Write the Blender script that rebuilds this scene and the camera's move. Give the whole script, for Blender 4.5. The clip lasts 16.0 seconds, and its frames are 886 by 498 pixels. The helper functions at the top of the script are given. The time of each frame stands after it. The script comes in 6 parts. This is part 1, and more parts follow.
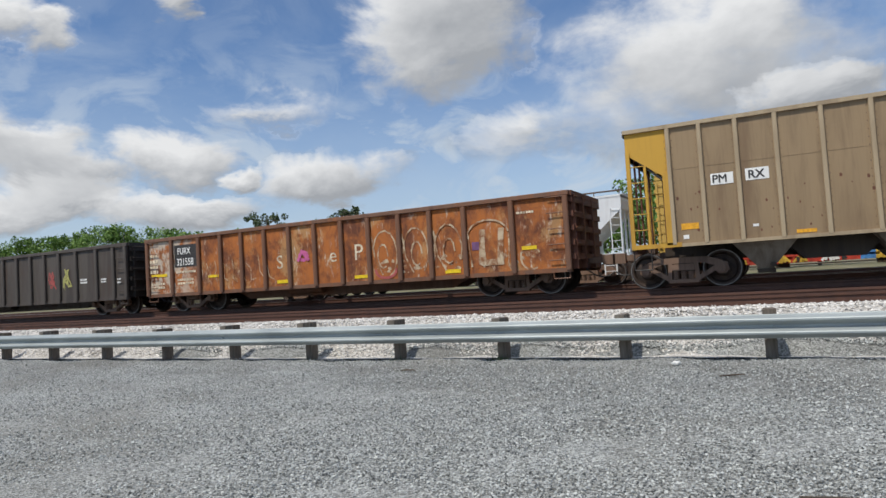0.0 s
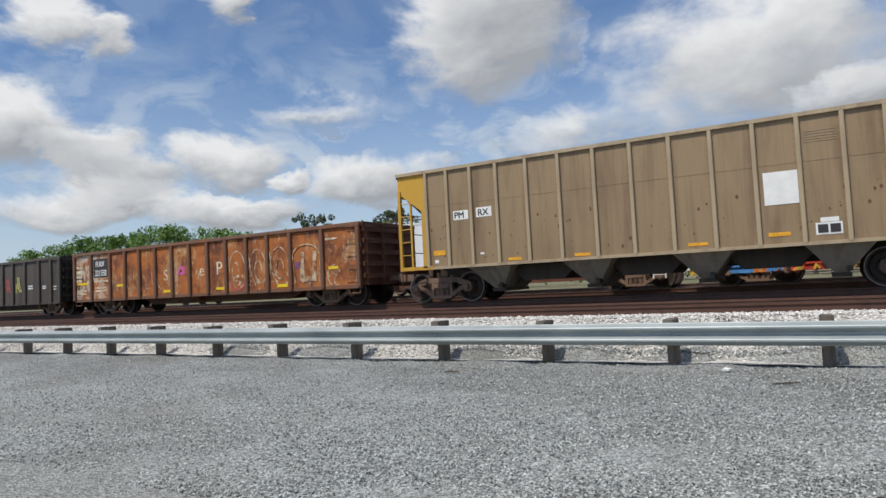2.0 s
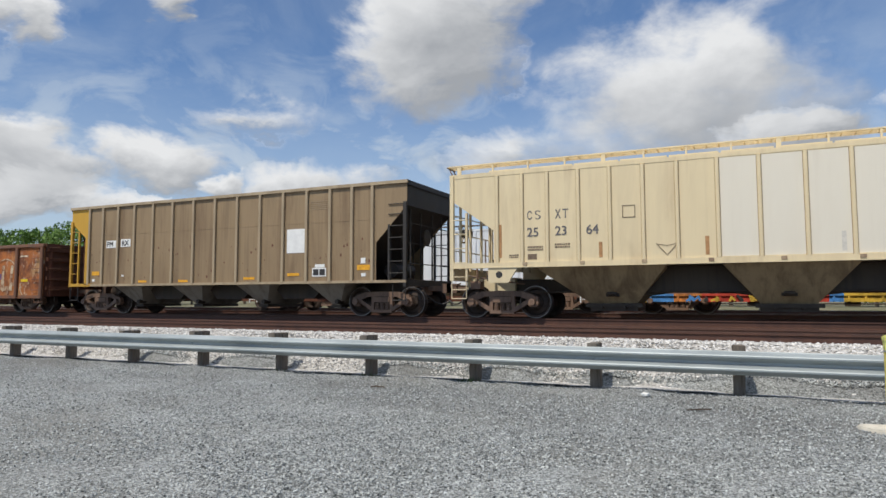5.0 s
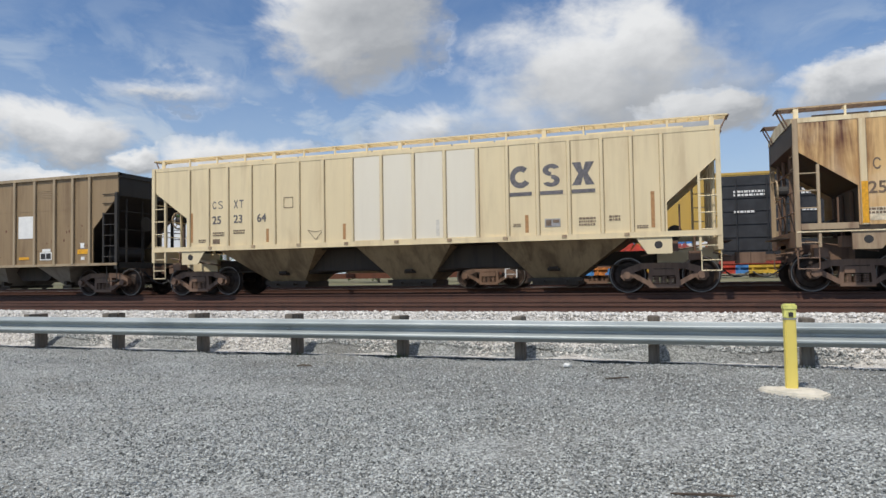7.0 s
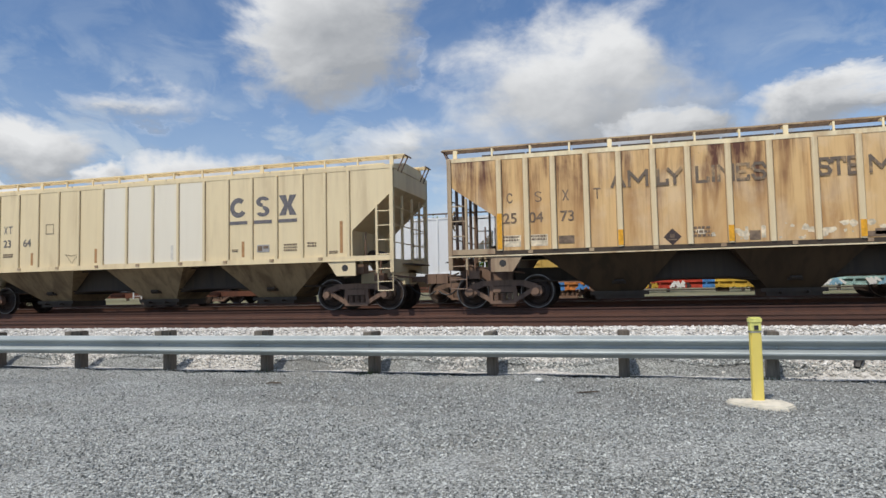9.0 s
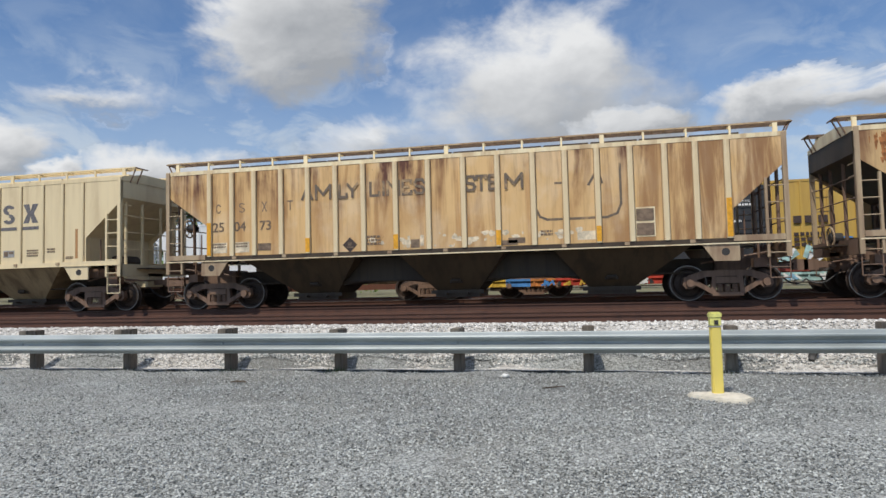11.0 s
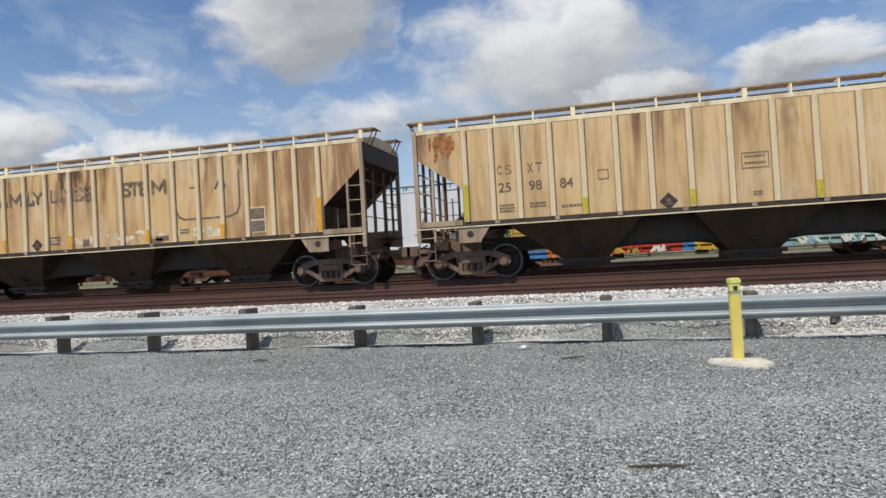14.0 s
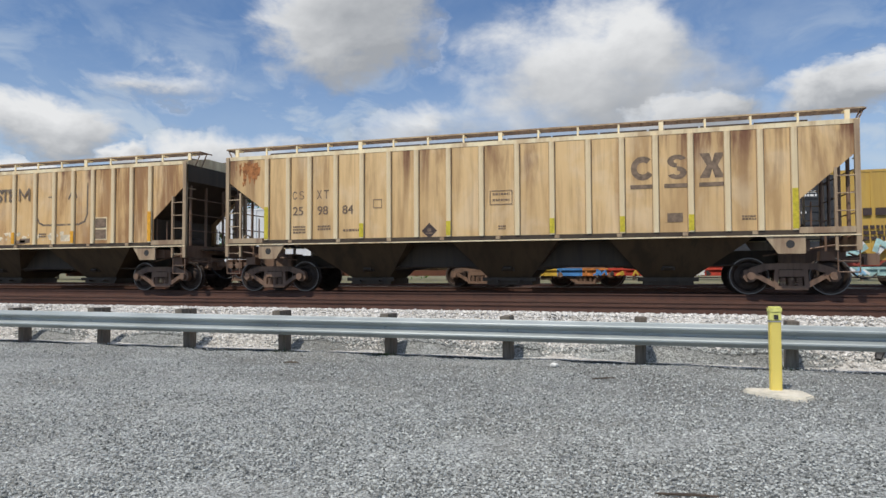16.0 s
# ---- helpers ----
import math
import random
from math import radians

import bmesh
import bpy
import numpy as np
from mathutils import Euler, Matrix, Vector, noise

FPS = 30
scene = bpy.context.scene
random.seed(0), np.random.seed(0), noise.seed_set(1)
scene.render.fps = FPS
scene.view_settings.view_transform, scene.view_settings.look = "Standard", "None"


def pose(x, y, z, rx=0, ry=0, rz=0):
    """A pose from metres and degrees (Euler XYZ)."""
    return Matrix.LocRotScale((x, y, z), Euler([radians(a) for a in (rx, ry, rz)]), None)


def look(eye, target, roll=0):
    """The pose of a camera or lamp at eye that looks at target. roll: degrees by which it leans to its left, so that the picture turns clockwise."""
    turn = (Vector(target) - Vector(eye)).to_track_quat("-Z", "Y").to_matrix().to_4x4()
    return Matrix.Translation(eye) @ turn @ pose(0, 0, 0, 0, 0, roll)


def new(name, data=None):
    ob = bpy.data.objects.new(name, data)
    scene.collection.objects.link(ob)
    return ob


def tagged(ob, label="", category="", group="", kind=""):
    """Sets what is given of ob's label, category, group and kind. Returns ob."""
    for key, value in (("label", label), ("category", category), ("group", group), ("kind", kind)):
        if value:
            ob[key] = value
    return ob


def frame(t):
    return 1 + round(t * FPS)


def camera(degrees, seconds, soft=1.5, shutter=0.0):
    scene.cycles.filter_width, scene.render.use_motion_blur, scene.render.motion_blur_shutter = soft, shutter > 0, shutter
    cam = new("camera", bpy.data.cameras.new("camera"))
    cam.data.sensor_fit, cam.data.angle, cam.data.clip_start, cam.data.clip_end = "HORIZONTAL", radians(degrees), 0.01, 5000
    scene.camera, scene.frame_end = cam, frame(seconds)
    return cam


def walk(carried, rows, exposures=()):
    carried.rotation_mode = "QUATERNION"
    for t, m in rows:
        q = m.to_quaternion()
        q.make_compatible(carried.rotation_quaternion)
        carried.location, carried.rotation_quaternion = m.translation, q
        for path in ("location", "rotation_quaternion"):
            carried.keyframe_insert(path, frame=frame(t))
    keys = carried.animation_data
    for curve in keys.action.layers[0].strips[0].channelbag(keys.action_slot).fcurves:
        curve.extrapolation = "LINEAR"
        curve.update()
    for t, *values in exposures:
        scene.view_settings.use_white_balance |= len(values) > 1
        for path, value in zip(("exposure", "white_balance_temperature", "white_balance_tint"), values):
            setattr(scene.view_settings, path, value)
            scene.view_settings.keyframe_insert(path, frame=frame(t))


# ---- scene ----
cam = camera(68.49, 16.0, soft=1.5)
EYE = (0.0, 0.0, 1.35)
# seconds, yaw, pitch, roll of the hand-held camera
TURNS = [
    (0.0, 26.64, 2.70, 3.56),
    (0.5, 28.42, 2.17, 3.95),
    (1.0, 31.58, 2.13, 3.90),
    (1.5, 32.67, 2.73, 2.79),
    (2.0, 30.54, 3.05, 2.94),
    (2.5, 27.98, 3.45, 1.18),
    (3.0, 28.10, 5.20, 1.42),
    (5.5, 22.86, 3.70, 0.27),
    (6.0, 20.13, 2.20, 1.77),
    (6.5, 18.01, 1.73, 1.75),
    (7.0, 18.09, 2.15, 0.91),
    (7.5, 17.42, 2.84, -0.53),
    (8.0, 17.32, 3.05, 0.34),
    (10.5, 13.10, 3.89, 1.23),
    (11.0, 12.69, 3.10, 1.38),
    (11.5, 12.88, 2.57, 1.71),
    (12.0, 13.16, 2.34, 1.80),
    (12.5, 13.35, 2.28, 2.10),
    (13.0, 13.63, 2.07, 2.08),
    (13.5, 13.78, 1.70, 2.12),
    (14.0, 14.12, 0.91, 3.16),
    (14.5, 15.00, 0.93, 3.47),
    (15.0, 16.94, 1.16, 2.93),
    (15.5, 17.18, 1.42, 2.42),
    (16.0, 17.11, 2.01, 0.16),
]
walk(cam, [(t, pose(*EYE, 90 + p, r, y)) for t, y, p, r in TURNS])

# ------------------------------------------------------------ light
SUN_AZ, SUN_EL = radians(19), radians(57)      # sun stands behind the camera, to its left
scene.view_settings.exposure = 0.0


def sky():
    world = bpy.data.worlds.new("world")
    scene.world = world
    world.use_nodes = True
    nt = world.node_tree
    nt.nodes.clear()
    N, L = nt.nodes.new, nt.links.new

    def math_(op, a, b=None, c=None, clamp=False):
        n = N("ShaderNodeMath")
        n.operation, n.use_clamp = op, clamp
        for i, v in enumerate((a, b, c)):
            if v is None:
                continue
            if isinstance(v, (int, float)):
                n.inputs[i].default_value = v
            else:
                L(v, n.inputs[i])
        return n.outputs[0]

    co = N("ShaderNodeTexCoord").outputs["Generated"]
    sep = N("ShaderNodeSeparateXYZ")
    L(co, sep.inputs[0])
    X, Y, Z = sep.outputs
    az = math_("ARCTAN2", math_("MULTIPLY", X, -1.0), Y)
    el = math_("ARCSINE", Z)
    # flattened cloud space, so that far clouds draw together near the horizon
    flat = N("ShaderNodeCombineXYZ")
    L(math_("MULTIPLY", az, 1.0), flat.inputs[0])
    L(math_("MULTIPLY", el, 1.6), flat.inputs[1])

    def fbm(scale, detail, off, rough=0.55, warp=0.0):
        n = N("ShaderNodeTexNoise")
        n.inputs["Scale"].default_value, n.inputs["Detail"].default_value = scale, detail
        n.inputs["Roughness"].default_value, n.inputs["Distortion"].default_value = rough, warp
        a = N("ShaderNodeVectorMath")
        a.operation = "ADD"
        L(flat.outputs[0], a.inputs[0])
        a.inputs[1].default_value = (off, off * 0.7, 1.3)
        L(a.outputs[0], n.inputs["Vector"])
        return n.outputs[0]

    edge = fbm(9.0, 6.0, 3.1, 0.52, 0.25)
    billow = fbm(5.0, 4.0, 47.0, 0.5, 0.4)
    # billows push the outlines of the heaps about
    push, pull = fbm(7.0, 5.0, 21.0, 0.62, 0.3), fbm(7.0, 5.0, 33.0, 0.62, 0.3)
    az = math_("ADD", az, math_("MULTIPLY", math_("SUBTRACT", push, 0.5), 0.22))
    el = math_("ADD", el, math_("MULTIPLY", math_("SUBTRACT", pull, 0.5), 0.12))
    soft = fbm(4.5, 6.0, 9.4, 0.6, 0.5)
    # azimuth, elevation, half width, half height in degrees, weight
    heaps = [(24.6, 24.6, 7.2, 4.2, 1.20),
             (25.8, 20.8, 6.8, 4.4, 1.20),
             (5.9, 17.3, 8.0, 4.3, 0.85),
             (1.4, 18.7, 6.0, 4.0, 0.80),
             (-3.3, 12.5, 4.0, 1.9, 1.20),
             (59.0, 11.5, 3.7, 2.2, 1.20),
             (57.0, 9.7, 4.7, 2.2, 1.10),
             (49.0, 11.4, 4.2, 2.0, 1.00),
             (36.5, 8.9, 5.0, 1.9, 1.15),
             (43.3, 9.8, 2.1, 1.0, 1.10),
             (17.5, 13.1, 6.0, 1.2, 0.36),
             (56.7, 20.2, 2.7, 1.6, 0.90),
             (48.5, 23.1, 2.6, 1.3, 0.95),
             (58.6, 7.4, 8.5, 1.5, 1.00),
             (48.3, 6.9, 6.0, 1.4, 0.90),
             (-15.5, 13.6, 5.5, 2.0, 0.95),
             (-20.7, 13.7, 3.0, 1.2, 0.70),
             (42.0, 15.1, 4.5, 1.4, 0.50),
             (64.6, 13.0, 5.5, 3.0, 1.10),
             (61.0, 20.7, 4.0, 1.8, 0.85),
             (3.4, 15.1, 10.4, 4.7, 0.55),
             (16.8, 12.3, 7.0, 1.7, 0.34),
             (35.9, 9.6, 5.5, 2.0, 0.80)]
    best, lit, total = None, None, None
    for a, e, w, h, k in heaps:
        u = math_("DIVIDE", math_("SUBTRACT", az, radians(a)), radians(w))
        v = math_("DIVIDE", math_("SUBTRACT", el, radians(e)), radians(h))
        r = math_("SQRT", math_("ADD", math_("MULTIPLY", u, u), math_("MULTIPLY", v, v)))
        m = math_("MULTIPLY", math_("SUBTRACT", 1.25, r), k)
        m = math_("MAXIMUM", m, -1.0)
        g = math_("ADD", math_("MAXIMUM", m, 0.0), 0.0004)
        sh = math_("MULTIPLY", math_("SUBTRACT", v, math_("MULTIPLY", u, -0.35)), g)
        lit = sh if lit is None else math_("ADD", lit, sh)
        total = g if total is None else math_("ADD", total, g)
        best = m if best is None else math_("MAXIMUM", best, m)
    lit = math_("DIVIDE", lit, total)
    fringe = math_("MULTIPLY", math_("SUBTRACT", edge, 0.5), 1.05)
    high = N("ShaderNodeMapRange")                     # unseen clouds added above and behind, to make the shadow fill less blue
    high.interpolation_type = "SMOOTHSTEP"
    L(el, high.inputs[0])
    high.inputs[1].default_value, high.inputs[2].default_value = radians(29), radians(36)
    high.inputs[3].default_value, high.inputs[4].default_value = -1.0, 0.0
    above = math_("MULTIPLY", math_("SUBTRACT", fbm(2.2, 5.0, 83.0, 0.5, 0.3), 0.47), 4.0)
    best = math_("MAXIMUM", best, math_("ADD", above, math_("MULTIPLY", high.outputs[0], 3.0)))
    dense = math_("ADD", best, fringe)
    ramp = N("ShaderNodeMapRange")
    ramp.interpolation_type = "SMOOTHSTEP"
    L(dense, ramp.inputs[0])
    ramp.inputs[1].default_value, ramp.inputs[2].default_value = -0.10, 0.62
    wisps = N("ShaderNodeMapRange")
    wisps.interpolation_type = "SMOOTHSTEP"
    L(soft, wisps.inputs[0])
    wisps.inputs[1].default_value, wisps.inputs[2].default_value, wisps.inputs[4].default_value = 0.33, 0.72, 0.78
    thin = N("ShaderNodeMapRange")                     # the veil thins out overhead
    L(el, thin.inputs[0])
    thin.inputs[1].default_value, thin.inputs[2].default_value = radians(11), radians(21)
    thin.inputs[3].default_value, thin.inputs[4].default_value = 1.0, 0.22
    veil = math_("MULTIPLY", wisps.outputs[0], thin.outputs[0])
    low = N("ShaderNodeMapRange")                      # haze that thickens to the horizon
    L(el, low.inputs[0])
    low.inputs[1].default_value, low.inputs[2].default_value = radians(20), radians(1)
    low.inputs[3].default_value, low.inputs[4].default_value = 0.0, 0.72
    shreds = N("ShaderNodeMapRange")                   # torn thin cloud between the heaps
    shreds.interpolation_type = "SMOOTHSTEP"
    L(fbm(9.0, 6.0, 61.0, 0.58, 0.6), shreds.inputs[0])
    shreds.inputs[1].default_value, shreds.inputs[2].default_value, shreds.inputs[4].default_value = 0.40, 0.66, 0.85
    veil = math_("MAXIMUM", veil, math_("MULTIPLY", shreds.outputs[0], thin.outputs[0]))
    cover = math_("MAXIMUM", veil, low.outputs[0])
    # tops bright, undersides grey
    shade = math_("ADD", math_("MULTIPLY", lit, 0.72), math_("MULTIPLY", math_("SUBTRACT", billow, 0.5), 1.5))
    shade = math_("ADD", shade, math_("MULTIPLY", math_("SUBTRACT", edge, 0.5), 0.5))
    shade = math_("ADD", shade, 0.57, clamp=True)
    tone = N("ShaderNodeMix")
    tone.data_type = "RGBA"
    L(shade, tone.inputs[0])
    tone.inputs[6].default_value = (0.36, 0.38, 0.41, 1)
    tone.inputs[7].default_value = (0.80, 0.81, 0.82, 1)
    air = N("ShaderNodeTexSky")
    air.sky_type, air.sun_disc = "NISHITA", False
    air.sun_elevation, air.sun_rotation = SUN_EL, math.pi + SUN_AZ
    air.air_density, air.dust_density, air.ozone_density = 1.0, 0.6, 2.2
    gain = N("ShaderNodeVectorMath")
    gain.operation = "MULTIPLY"
    L(air.outputs[0], gain.inputs[0])
    gain.inputs[1].default_value = (0.080, 0.097, 0.116)
    mix = N("ShaderNodeMix")
    mix.data_type = "RGBA"
    L(cover, mix.inputs[0])
    L(gain.outputs[0], mix.inputs[6])
    mix.inputs[7].default_value = (0.54, 0.62, 0.71, 1)
    heap = N("ShaderNodeMix")
    heap.data_type = "RGBA"
    L(ramp.outputs[0], heap.inputs[0])
    L(mix.outputs[2], heap.inputs[6])
    L(tone.outputs[2], heap.inputs[7])
    bg = N("ShaderNodeBackground")
    L(heap.outputs[2], bg.inputs[0])
    bg.inputs[1].default_value = 1.0
    L(bg.outputs[0], N("ShaderNodeOutputWorld").inputs[0])


sky()
sun = new("sun", bpy.data.lights.new("sun", "SUN"))
sun.data.energy, sun.data.angle, sun.data.color = 3.32, radians(0.6), (1.0, 0.945, 0.86)
sun.matrix_world = look((-60 * math.sin(SUN_AZ), -60 * math.cos(SUN_AZ), 60 * math.tan(SUN_EL)), (0, 0, 0))

# ------------------------------------------------------------ materials


class Mat:
    """A small builder of node materials in object space (metres)."""

    def __init__(self, name, rough=0.8, metal=0.0):
        self.m = bpy.data.materials.new(name)
        self.m.use_nodes = True
        self.nt = self.m.node_tree
        self.b = self.nt.nodes["Principled BSDF"]
        self.b.inputs["Roughness"].default_value, self.b.inputs["Metallic"].default_value = rough, metal
        self.co = self.nt.nodes.new("ShaderNodeTexCoord").outputs["Object"]

    def noise(self, scale, detail=5, stretch=(1, 1, 1), rough=0.6, warp=0.0, off=0.0):
        mp = self.nt.nodes.new("ShaderNodeMapping")
        mp.inputs["Scale"].default_value, mp.inputs["Location"].default_value = stretch, (off, off * 1.7, off * 0.6)
        self.nt.links.new(self.co, mp.inputs[0])
        n = self.nt.nodes.new("ShaderNodeTexNoise")
        n.inputs["Scale"].default_value, n.inputs["Detail"].default_value = scale, detail
        n.inputs["Roughness"].default_value, n.inputs["Distortion"].default_value = rough, warp
        self.nt.links.new(mp.outputs[0], n.inputs["Vector"])
        return n.outputs[0]

    def cells(self, scale, colour=True):
        n = self.nt.nodes.new("ShaderNodeTexVoronoi")
        n.inputs["Scale"].default_value = scale
        self.nt.links.new(self.co, n.inputs["Vector"])
        s = self.nt.nodes.new("ShaderNodeSeparateColor")
        self.nt.links.new(n.outputs["Color"], s.inputs[0])
        return s.outputs[0], n.outputs["Distance"]

    def pick(self, v, lo, hi, smooth=True):
        n = self.nt.nodes.new("ShaderNodeMapRange")
        n.interpolation_type = "SMOOTHSTEP" if smooth else "LINEAR"
        self.nt.links.new(v, n.inputs[0])
        n.inputs[1].default_value, n.inputs[2].default_value = lo, hi
        return n.outputs[0]

    def times(self, a, b, op="MULTIPLY"):
        n = self.nt.nodes.new("ShaderNodeMath")
        n.operation = op
        for i, v in enumerate((a, b)):
            if isinstance(v, (int, float)):
                n.inputs[i].default_value = v
            else:
                self.nt.links.new(v, n.inputs[i])
        return n.outputs[0]

    def mix(self, f, a, b):
        n = self.nt.nodes.new("ShaderNodeMix")
        n.data_type = "RGBA"
        for i, v in ((0, f), (6, a), (7, b)):
            if isinstance(v, (int, float)):
                n.inputs[i].default_value = v
            elif isinstance(v, tuple):
                n.inputs[i].default_value = (*v, 1)
            else:
                self.nt.links.new(v, n.inputs[i])
        return n.outputs[2]

    def rand(self):
        return self.nt.nodes.new("ShaderNodeObjectInfo").outputs["Random"]

    def island(self):
        return self.nt.nodes.new("ShaderNodeNewGeometry").outputs["Random Per Island"]

    def axis(self, i):
        s = self.nt.nodes.new("ShaderNodeSeparateXYZ")
        self.nt.links.new(self.co, s.inputs[0])
        return s.outputs[i]

    def done(self, colour, bump=None, depth=0.01, strength=0.5, rough=None):
        if isinstance(colour, tuple):
            self.b.inputs["Base Color"].default_value = (*colour, 1)
        else:
            self.nt.links.new(colour, self.b.inputs["Base Color"])
        if bump is not None:
            n = self.nt.nodes.new("ShaderNodeBump")
            n.inputs["Distance"].default_value, n.inputs["Strength"].default_value = depth, strength
            self.nt.links.new(bump, n.inputs["Height"])
            self.nt.links.new(n.outputs[0], self.b.inputs["Normal"])
        if rough is not None:
            self.nt.links.new(rough, self.b.inputs["Roughness"])
        return self.m


def plain(name, c, rough=0.7, metal=0.0, vary=0.25, scale=6.0):
    k = Mat(name, rough, metal)
    n = k.noise(scale, 6)
    d = tuple(v * (1 - vary) for v in c)
    u = tuple(min(1, v * (1 + vary)) for v in c)
    fine = k.noise(scale * 14, 3)
    return k.done(k.mix(k.pick(n, 0.3, 0.7), d, u), fine, 0.002, 0.3)


def weathered(name, paint, stain, rust, amount, rust_at, off, top_rust=0.0, end_rust=0.0, chalk=0.0):
    """Old paint: rain streaks, broad stains and rust that runs down."""
    k = Mat(name, 0.62)
    streak = k.noise(1.7, 7, (1.7, 1, 0.17), 0.62, 0.5, off)
    broad = k.noise(0.55, 5, (1, 1, 0.5), 0.6, 0.4, off + 3)
    fine = k.noise(7.0, 6, (1.6, 1, 0.4), 0.7, 0.3, off + 7)
    c = k.mix(k.times(k.pick(streak, 0.42, 0.68), amount), paint, stain)
    c = k.mix(k.times(k.pick(broad, 0.45, 0.75), amount * 0.8), c, stain)
    runs = k.noise(5.0, 6, (3.0, 1, 0.10), 0.6, 0.3, off + 11)
    c = k.mix(k.times(k.pick(runs, 0.50, 0.70), amount * 0.45), c, stain)
    if chalk:                                               # sun-bleached, chalky upper paint
        pale = k.times(k.pick(k.noise(0.9, 6, (1, 1, 0.7), 0.6, 0.5, off + 19), 0.46, 0.66), chalk)
        c = k.mix(pale, c, (0.80, 0.71, 0.55))
    r = k.times(k.times(k.pick(broad, 0.42, 0.68), k.pick(streak, 0.40, 0.66)), 1.0)
    if top_rust:
        high = k.pick(k.axis(2), 2.4, 4.1, False)
        r = k.times(r, k.times(high, top_rust))
    if end_rust:                                            # one end of the car has rusted more
        far = k.times(k.pick(k.axis(0), 2.6, 6.8), k.pick(streak, 0.36, 0.60))
        c = k.mix(k.times(far, end_rust), c, tuple(0.5 * (a + b) for a, b in zip(stain, rust)))
    c = k.mix(k.times(r, rust_at), c, rust)
    spots = k.pick(fine, 0.66, 0.76)
    c = k.mix(k.times(spots, 0.45 * rust_at), c, rust)
    return k.done(c, fine, 0.004, 0.35)


M = {}
M["tan"] = weathered("tan paint", (0.75, 0.62, 0.385), (0.62, 0.50, 0.31), (0.38, 0.25, 0.13), 0.4, 0.3, 1.0)
M["fresh"] = weathered("pale repaint", (0.76, 0.70, 0.57), (0.70, 0.63, 0.50), (0.5, 0.4, 0.3), 0.3, 0.05, 14.0)
M["lines"] = weathered("stained cream paint", (0.70, 0.46, 0.205), (0.42, 0.22, 0.08), (0.11, 0.038, 0.02), 0.85, 1.4, 5.0, 1.7, 0.85, 0.22)
M["cream"] = weathered("dusty cream paint", (0.70, 0.48, 0.23), (0.43, 0.265, 0.115), (0.15, 0.055, 0.026), 0.9, 1.1, 22.0, 1.2, 0.0, 0.2)
M["rib"] = weathered("cream rib paint", (0.84, 0.725, 0.48), (0.64, 0.48, 0.27), (0.28, 0.13, 0.06), 0.7, 0.5, 31.0)
M["ladder"] = weathered("rusty cream ladder paint", (0.46, 0.35, 0.22), (0.26, 0.165, 0.10), (0.13, 0.06, 0.035), 0.8, 0.6, 35.0)
M["coal"] = weathered("grey-brown hopper paint", (0.298, 0.207, 0.112), (0.205, 0.140, 0.075), (0.14, 0.070, 0.034), 0.75, 0.45, 41.0)
M["coal_rib"] = weathered("grey-brown rib paint", (0.42, 0.325, 0.205), (0.27, 0.20, 0.12), (0.15, 0.08, 0.04), 0.6, 0.35, 43.0)
k = Mat("rusted steel", 0.85)
n1, n2, n3 = k.noise(1.1, 9, (1, 1, 0.7), 0.72, 0.2, 2.0), k.noise(4.5, 8, (1.6, 1, 0.45), 0.72, 0.15, 9.0), k.noise(0.8, 9, (1, 1, 0.8), 0.74, 0.25, 17.0)
c = k.mix(k.pick(n1, 0.42, 0.62), (0.43, 0.135, 0.028), (0.125, 0.040, 0.018))
c = k.mix(k.times(k.pick(n2, 0.45, 0.7), 0.7), c, (0.27, 0.085, 0.03))
c = k.mix(k.times(k.pick(n3, 0.53, 0.62), 0.6), c, (0.50, 0.29, 0.12))
c = k.mix(k.times(k.pick(n2, 0.54, 0.66), k.pick(n3, 0.45, 0.60)), c, (0.60, 0.50, 0.37))
old = k.times(k.pick(k.axis(0), -4.9, -6.6), k.pick(k.noise(2.6, 8, (1, 1, 0.7), 0.7, 0.3, 29.0), 0.44, 0.56))
c = k.mix(k.times(old, 0.8), c, (0.55, 0.49, 0.39))
M["rust"] = k.done(c, n2, 0.006, 0.5)
M["rust_dark"] = weathered("dark rust", (0.15, 0.052, 0.026), (0.085, 0.034, 0.02), (0.22, 0.09, 0.04), 0.8, 0.4, 55.0)
M["seam"] = weathered("rust-stained seam paint", (0.33, 0.215, 0.11), (0.20, 0.115, 0.055), (0.12, 0.05, 0.025), 0.9, 0.9, 39.0)
M["rust_run"] = plain("orange rust run", (0.34, 0.135, 0.045), 0.9, 0, 0.45, 9)
M["rust_rib"] = weathered("brown rusted post paint", (0.185, 0.095, 0.055), (0.115, 0.052, 0.03), (0.36, 0.125, 0.035), 0.8, 0.7, 57.0)
# darker copy of the sooty side paint; shade of the car ends is in it
M["soot_shade"] = weathered("sooty black paint", (0.034, 0.029, 0.024), (0.018, 0.015, 0.013), (0.07, 0.038, 0.02), 0.8, 0.4, 61.0)
M["soot_side"] = weathered("sooty brown-black paint", (0.088, 0.073, 0.060), (0.040, 0.032, 0.026), (0.11, 0.05, 0.026), 0.8, 0.4, 63.0)
# grime darkened further, so that its colour carries the shade under the cars
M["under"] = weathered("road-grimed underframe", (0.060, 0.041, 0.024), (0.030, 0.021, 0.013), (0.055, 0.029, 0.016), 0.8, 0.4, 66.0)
M["under_tan"] = weathered("grimed tan hopper sheet", (0.44, 0.315, 0.17), (0.20, 0.135, 0.072), (0.12, 0.065, 0.034), 0.8, 0.4, 67.0)
